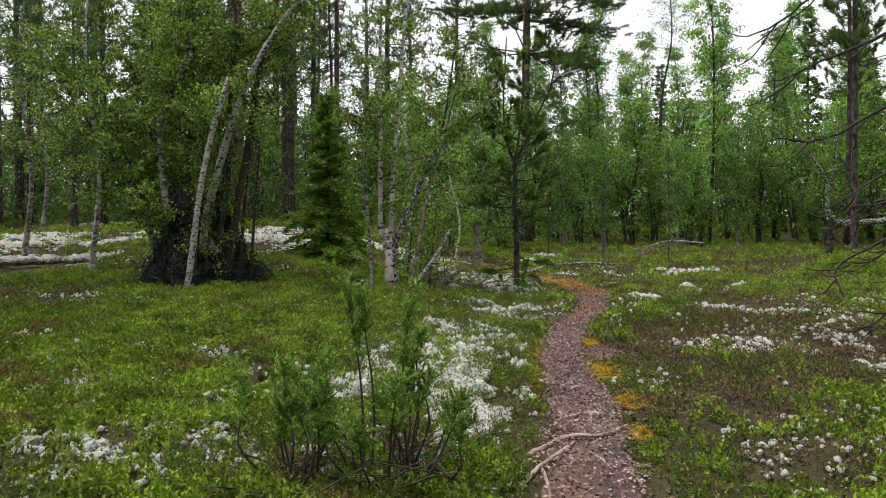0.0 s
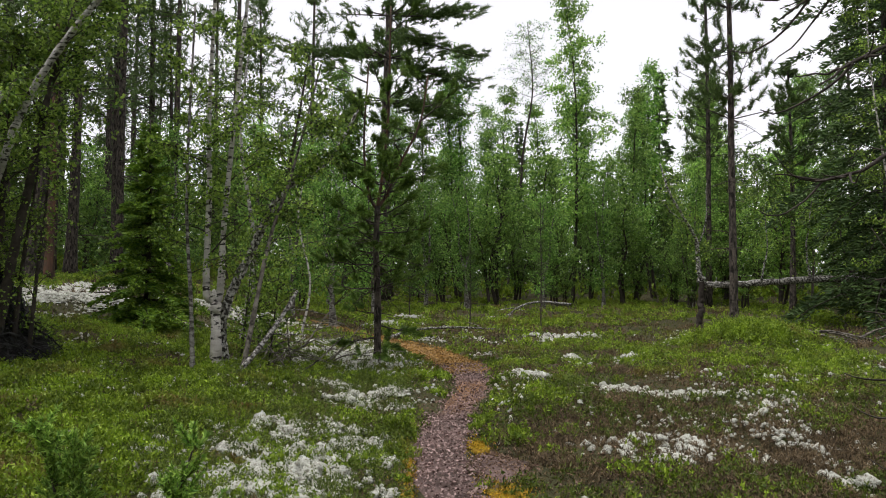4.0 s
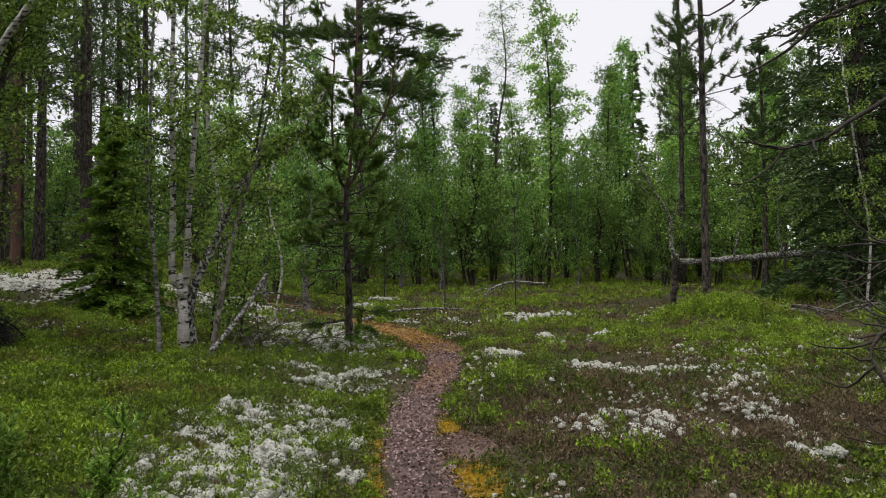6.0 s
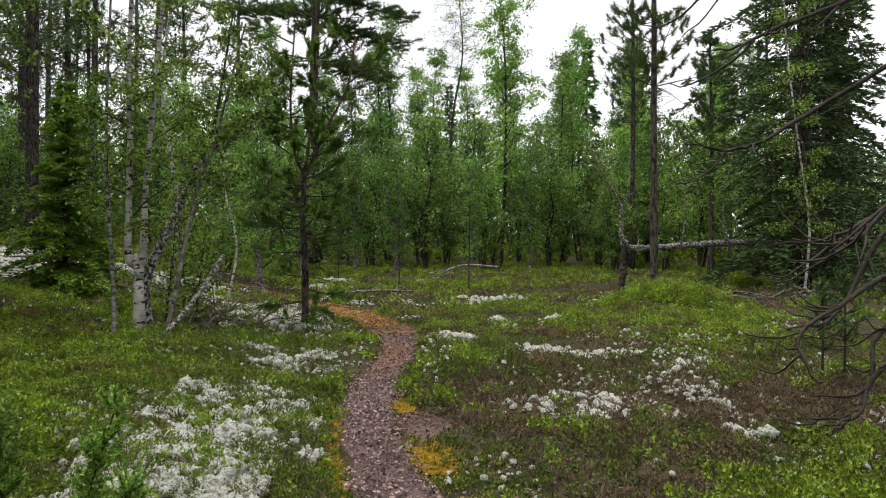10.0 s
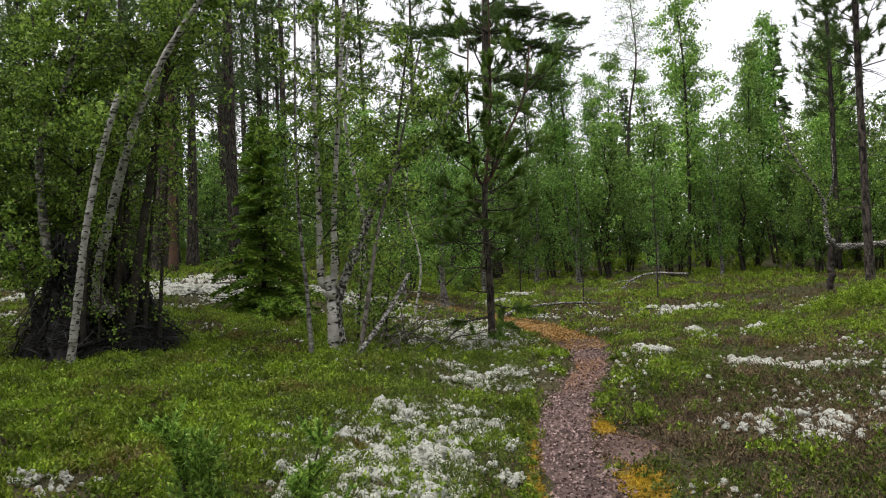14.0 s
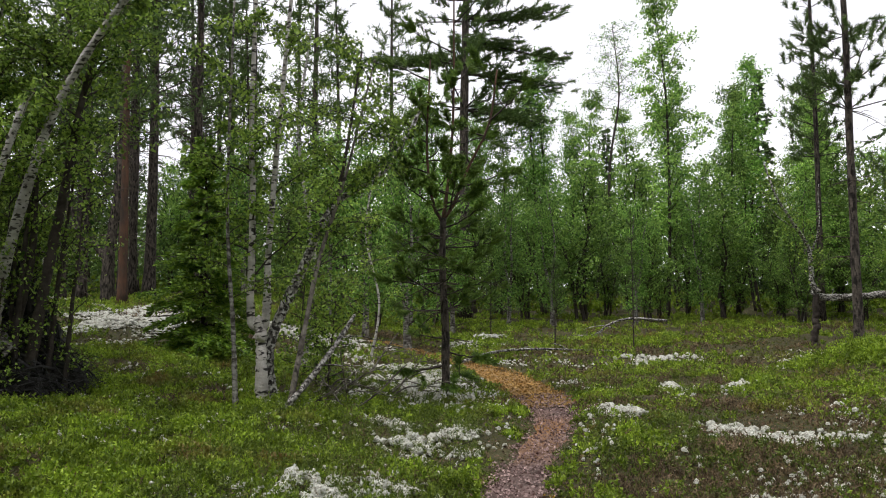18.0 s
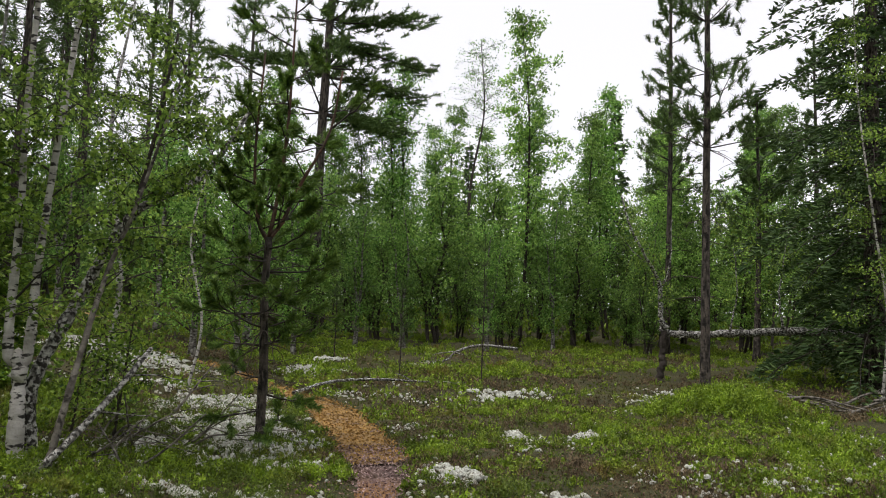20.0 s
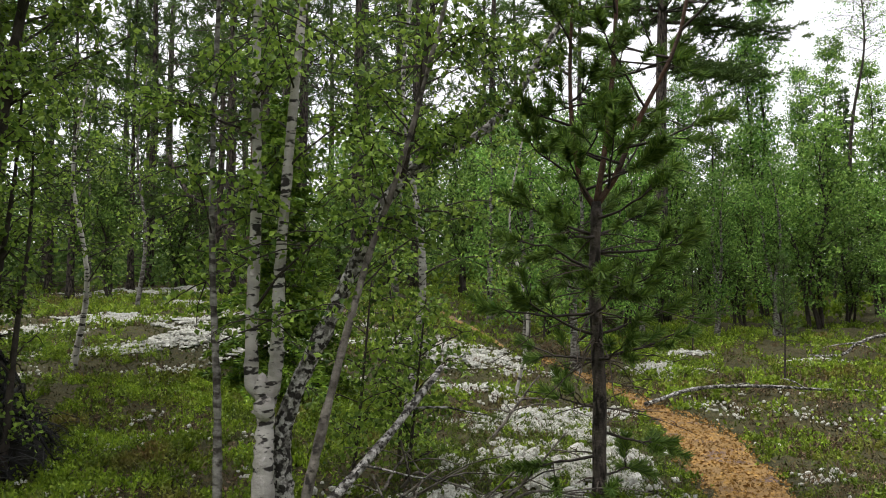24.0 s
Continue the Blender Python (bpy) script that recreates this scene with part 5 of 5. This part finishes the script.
fallen("fallen_branch", [(-3.1, 14.45, 0.5), (-2.7, 14.8, 0.53), (-2.2, 15.2, 0.56), (-1.7, 15.6, 0.6)], 0.016, 0.008, DEAD_WOOD, "grey dead branch lying on the lichen carpet", 5)
for k in range(7):
    a, x0, y0 = rng.uniform(-0.6, 0.6), rng.uniform(-4.0, -2.6), rng.uniform(16.0, 18.6)
    ln = [(x0 + d * cos(a), y0 + d * sin(a), float(height(x0 + d * cos(a), y0 + d * sin(a))) + 0.03 + 0.03 * sin(d * 4 + k)) for d in (0, 0.35, 0.7, 1.0)]
    fallen("fallen_branch", ln, 0.014, 0.006, DEAD_WOOD, "thin dead branch on the lichen under the pines", 3)
log_line = [(-7.2, 13.0, float(height(-7.2, 13.0)) + 0.05), (-5.6, 12.95, float(height(-5.6, 12.95)) + 0.06), (-4.5, 13.15, float(height(-4.5, 13.15)) + 0.05)]
log = fallen("fallen_log", log_line, 0.062, 0.04, BIRCH_BARK_GREY, "old dark birch log with white lichen along its back", 4)
s = Soup()
back = curve(log_line, 200)
for k in range(900):
    i = rng.integers(0, 200)
    if lattice(back[i, 0], back[i, 1], 0.25, 95) > 0.42:
        a = rng.normal(0, 0.55)
        q = back[i] + np.array([0.0, sin(a), cos(a)]) * (0.062 - 0.022 * i / 200)
        s.add(KNOB_V * (1, 1, 0.6) * rng.uniform(0.008, 0.022) * (1 + 0.15 * rng.normal(size=(len(KNOB_V), 1))) + q, KNOB_F)
part("lichen_crust", s, LICHEN_WHITE, log, "white lichen growing on the bark")
fallen("fallen_branch", [(0.28, 13.6, 0.04), (0.42, 13.7, 0.2), (0.5, 13.75, 0.32), (0.64, 13.85, 0.52)], 0.013, 0.006, DEAD_WOOD, "forked dead branch sticking up from the lichen", 7)
fallen("fallen_log", [(3.35, 19.9, 0.26), (3.8, 20.0, 0.29), (4.03, 20.1, 0.44), (4.5, 20.25, 0.55), (5.2, 20.5, 0.5)], 0.015, 0.027, ARCH_BARK, "bleached curved dead trunk lying in the bilberry", 3)
fallen("fallen_branch", [(1.32, 15.85, 0.08), (1.8, 16.4, 0.18), (2.3, 16.55, 0.2), (2.9, 16.7, 0.18), (3.6, 17.0, 0.15)], 0.022, 0.01, ARCH_BARK, "grey fallen branch lying beyond the bend of the path", 3)
arch = fallen("fallen_birch", [(6.92, 18.1, 0.98), (7.1, 18.1, 0.93), (7.45, 18.1, 0.9), (8.3, 18.0, 0.95), (9.0, 18.0, 1.0), (9.7, 17.9, 0.97), (10.4, 17.9, 0.92)], 0.05, 0.07, ARCH_BARK, "bowed birch trunk lying level at the clearing's edge, mottled bark", 14, 0.09)
for q, r0 in (([(6.98, 18.1, 0.96), (6.9, 18.12, 1.12), (6.9, 18.14, 1.4), (6.86, 18.14, 1.66), (6.63, 18.1, 2.02), (6.36, 18.1, 2.45), (6.2, 18.1, 3.0)], 0.055), ([(6.88, 18.12, 1.5), (7.0, 18.1, 2.0), (7.05, 18.1, 2.7)], 0.018), ([(6.63, 18.1, 2.0), (6.4, 18.0, 2.15), (6.1, 18.0, 2.45)], 0.014), ([(8.0, 18.0, 0.95), (8.1, 18.0, 1.5), (8.05, 18.0, 2.3)], 0.02), ([(8.9, 18.0, 1.0), (8.85, 18.0, 1.6), (9.0, 18.0, 2.6)], 0.022)):
    s = Soup()
    tube(s, curve(q, 20) + np.cumsum(rng.normal(0, 0.006, (20, 3)), 0), np.linspace(r0, r0 * 0.25, 20), 8, 0.1)
    part("upright_stem", s, ARCH_BARK, arch)
s = Soup()
for k in range(40):
    a = np.array([rng.uniform(6.2, 7.0), 18.1, 0])
    a[2] = 1.5 + (6.9 - a[0]) * 1.6 + rng.uniform(-0.2, 0.5)
    c = 26
    leaf_set(s, a + rng.normal(0, 0.12, (c, 3)), rng.normal(size=(c, 3)), rng.uniform(0.03, 0.06, c), 0.7)
for k in range(60):
    a, c = np.array([rng.uniform(7.8, 9.4), 18.0 + rng.normal(0, 0.15), rng.uniform(1.3, 3.0)]), 30
    leaf_set(s, a + rng.normal(0, 0.12, (c, 3)), rng.normal(size=(c, 3)), rng.uniform(0.03, 0.06, c), 0.7)
part("leaves", s, BIRCH_LEAF, arch, smooth=False)
fallen("snapped_trunk", [(6.93, 18.15, 0.05), (6.92, 18.15, 0.5), (6.95, 18.12, 0.95)], 0.06, 0.045, TWIG, "broken birch stump holding up the bowed trunk", 0, 0.1)
for k in range(9):
    a, x0, y0 = rng.uniform(-0.35, 0.35), 7.1 + 0.2 * k, 15.8 + rng.uniform(-0.5, 0.4)
    ln = [(x0 + d * cos(a), y0 + d * sin(a), float(height(x0 + d * cos(a), y0 + d * sin(a))) + 0.08 + 0.1 * sin(d * 3 + k)) for d in (0, 0.5, 1.0, 1.5)]
    fallen("fallen_branch", ln, 0.018, 0.006, DEAD_WOOD, "bare grey dead branch on the moss by the spruce", 4)

# roots across the path
for ln, r in (([(1.18, 6.46), (1.36, 6.68), (1.52, 6.71), (1.69, 6.95)], 0.013), ([(1.14, 6.05), (1.23, 6.28), (1.36, 6.52), (1.4, 6.66)], 0.011), ([(1.23, 6.28), (1.25, 6.1), (1.25, 5.93)], 0.009), ([(1.46, 6.5), (1.5, 6.4), (1.53, 6.29)], 0.008), ([(1.38, 7.07), (1.5, 7.12), (1.64, 7.14)], 0.012), ([(1.55, 8.3), (1.62, 8.36), (1.68, 8.36)], 0.012)):
    pts = [(x, y, float(height(x, y)) - 0.002) for x, y in ln]
    pts[0], pts[-1] = (*pts[0][:2], pts[0][2] - 0.012), (*pts[-1][:2], pts[-1][2] - 0.012)
    fallen("tree_root", pts, r, r * 0.6, ROOT_WOOD, "worn pale tree root crossing the path", 0, 0.12)["category"] = "root"


# ---- junipers ----
def juniper(x, y, stems, tall, spread, stalks=()):
    bush = thing("juniper_bush", base(x, y), "prickly green juniper bush with bare dark lower stems", "shrub", "junipers")
    crown, twigs = Soup(), Soup()
    for m in range(stems):
        a = m * 2.4
        foot = np.array([cos(a), sin(a), 0]) * spread * rng.uniform(0.1, 0.6)
        tip = foot * 2.0 + rng.normal(0, 0.05, 3) * (1, 1, 0) + (0, 0, tall * rng.uniform(0.45, 1.0))
        if m < len(stalks):
            tip = np.array(stalks[m]) - np.array(base(x, y))
            foot = foot * 0.3 + tip * (0.7, 0.7, 0)
        ln = curve([foot, foot * 0.6 + tip * 0.4 + rng.normal(0, 0.03, 3) * (1, 1, 0), foot * 0.25 + tip * 0.75 + rng.normal(0, 0.018, 3) * (1, 1, 0), tip], 10)
        s = Soup()
        tube(s, ln, np.linspace(0.006, 0.0016, 10), 6)
        part("stem", s, TWIG, bush)
        stalk = m < len(stalks)
        for b in range(12 if stalk else 7):
            g = 9.0 if b == 0 else rng.uniform(4.5, 9)
            q = ln[int(g)] + (ln[min(9, int(g) + 1)] - ln[int(g)]) * (g % 1)
            for k in range(6):
                tw = limb_line(q + rng.normal(0, 0.004, 3), rng.uniform(0, 6.28), rng.uniform(0.25, 1.3), rng.uniform(0.03, 0.055 if stalk else 0.075), -0.1, 4)
                tube(twigs, tw, np.array([0.0016, 0.0013, 0.0011, 0.0009]), 3)
                c = 64
                f = rng.uniform(0.02, 1.05, c) * 3
                i = np.minimum(f.astype(int), 2)
                p = tw[i] + (tw[i + 1] - tw[i]) * (f - i)[:, None]
                needle_set(crown, p, rng.normal(size=(c, 3)) * 0.8 + unit(tw[-1] - tw[0]) * 1.2, rng.uniform(0.01, 0.017, c), 0.0052)
    for m in range(30):
        tube(twigs, limb_line(np.array([rng.normal(0, 0.1), rng.normal(0, 0.1), 0.02]), rng.uniform(0, 6.28), rng.uniform(0.05, 0.8), spread * rng.uniform(0.6, 1.6), 0.1, 5), np.linspace(0.005, 0.0015, 5), 4)
    part("twigwork", twigs, DEAD_TWIG, bush)
    part("needles", crown, JUNIPER_NEEDLE, bush, smooth=False)


juniper(0.64, 6.02, 20, 0.58, 0.34, [(0.41, 6.08, 0.42), (0.73, 5.96, 0.41), (0.48, 6.06, 0.38)])
juniper(0.27, 5.85, 11, 0.5, 0.26)

# ---- the dead-limbed spruce beside the start of the path ----
tree = thing("spruce_tree", base(3.8, 6.7), "old spruce with long drooping dead dark branches", "tree", "spruces")
O = np.array(base(3.8, 6.7))
s = Soup()
tube(s, curve([(0, 0, 0), (0, 0, 3), (0.05, 0, 7)], 16), np.linspace(0.12, 0.05, 16), 10, 0.05)
part("trunk", s, PINE_BARK, tree)
for pts in ([(3.75, 6.7, 1.35), (3.1, 6.75, 0.98), (2.7, 6.6, 0.8), (2.3, 6.45, 0.77)], [(3.75, 6.7, 1.3), (3.1, 6.8, 0.9), (2.8, 6.75, 0.78), (2.42, 6.6, 0.74)], [(3.75, 6.7, 1.2), (3.0, 6.75, 0.8), (2.75, 6.7, 0.54), (2.38, 6.5, 0.5)],
            [(3.75, 6.7, 1.05), (3.1, 6.6, 0.75), (2.7, 6.5, 0.62), (2.44, 6.5, 0.5), (2.4, 6.45, 0.36)], [(3.75, 6.7, 0.9), (3.05, 6.8, 0.48), (2.85, 6.7, 0.28), (2.55, 6.65, 0.27)], [(3.75, 6.7, 0.8), (3.0, 6.7, 0.36), (2.75, 6.6, 0.2), (2.5, 6.5, 0.2)],
            [(3.8, 6.7, 2.1), (2.9, 6.55, 1.62), (2.33, 6.45, 1.37), (2.08, 6.4, 1.26)], [(3.8, 6.7, 2.3), (2.9, 6.5, 1.9), (2.29, 6.4, 1.64), (1.97, 6.4, 1.43)], [(3.75, 6.7, 1.5), (3.0, 6.3, 1.15), (2.6, 6.2, 0.95), (2.2, 6.1, 0.74)], [(3.8, 6.7, 1.8), (3.0, 7.0, 1.3), (2.6, 7.0, 1.12), (2.3, 7.0, 1.1)]):
    s = Soup()
    ln = curve(pts, 18) + np.cumsum(rng.normal(0, 0.005, (18, 3)), 0) + np.linspace(0, 0.16, 18)[:, None] * (1, 0, 0)
    tube(s, ln - O, np.linspace(0.013, 0.0025, 18), 6, 0.08)
    bough = part("dead_branch", s, TWIG, tree)
    for m in range(6):
        q = ln[rng.integers(5, 16)]
        a, reach = rng.uniform(1.8, 4.6), rng.uniform(0.08, 0.3)
        u = np.linspace(0, 1, 8)[:, None]
        tw = q + np.array([cos(a), sin(a), 0]) * u * reach + np.array([0, 0, 1.0]) * reach * (rng.uniform(-1.3, -0.3) * u + rng.uniform(0.3, 1.1) * u ** 2) + np.cumsum(rng.normal(0, 0.004, (8, 3)), 0)
        s = Soup()
        tube(s, tw - O, np.linspace(0.0045, 0.0015, 8), 4)
        part("dead_twig", s, TWIG, bough)
# unseen crown overhead, made dense to shade the ground right of the path
crown = Soup()
for m in range(620):
    t, z = rng.uniform(0, 6.28), rng.uniform(2.7, 7)
    ln = limb_line(np.array([0, 0, z]), t, 0.1, 2.1 * (1.1 - z / 8), 0.4, 5)
    tuft(crown, ln[rng.integers(2, 5)], ln[-1] - ln[0], 26, 0.12, 0.014)
part("crown", crown, SPRUCE_NEEDLE, tree, smooth=False)

# ---- far woods that close the view ----
def far_wood(n, r0, r1, a0, a1, low, tall, leaf, label):
    a, d = rng.uniform(a0, a1, n), np.sqrt(rng.uniform(r0 ** 2, r1 ** 2, n))
    x, y = 1 + d * np.cos(a), 6 + d * np.sin(a)
    top = low + tall * 2.4 * lattice(x, y, 1.3, 71) * lattice(x, y, 4.0, 72)
    p = np.stack([x, y, height(x, y) + rng.random(n) ** 0.9 * top], -1)
    s = Soup()
    needle_set(s, p, rng.normal(size=(n, 3)), rng.uniform(0.6, 1.3, n) * leaf, leaf * 0.8)
    whole("far_undergrowth", s, WOOD_LEAF, label, "undergrowth", "stuff", smooth=False)


far_wood(110000, 26, 42, radians(38), radians(148), 2.0, 2.3, 0.17, "dark leafy undergrowth deep between the trees")
far_wood(20000, 21, 31, radians(100), radians(150), 0.6, 1.6, 0.13, "leafy undergrowth between the pines")
# unseen belt beside and behind the walker, added to cut light from the sides
far_wood(16000, 10, 20, radians(160), radians(382), 2.0, 8.0, 0.4, "unseen leafy belt added round the walker to block side light")

# ---- unseen leafy birches added on the slope beside the walker to shade the ground ----
for x, y, size in ((-4.6, 8.9, 1.0), (-5.4, 6.0, 1.1), (-3.9, 7.1, 0.9)):
    copy_thing(light_a, turned(x, y, size))

# ---- unseen wood added behind and beside the walker, closing and shading the clearing ----
for x, y, k in ((-4.6, 5.4, 0), (-5.6, 7.8, 1), (-5.2, 3.2, 2), (-3.4, 1.0, 3), (6.3, 4.2, 0), (5.5, 1.0, 3), (-7.5, 6.0, 3), (-7.0, 9.5, 1), (-3.7, 7.9, 2)):
    copy_thing((wood_b, light_b, wood_a, light_a)[k], turned(x, y, 1.0))
for k in range(16):
    a = pi * 1.02 + k / 15 * pi * 0.96
    r = rng.uniform(11, 18)
    copy_thing((wood_a, light_a, spire, wood_b)[k % 4], turned(1 + r * cos(a), 6 + r * sin(a), 1.0))
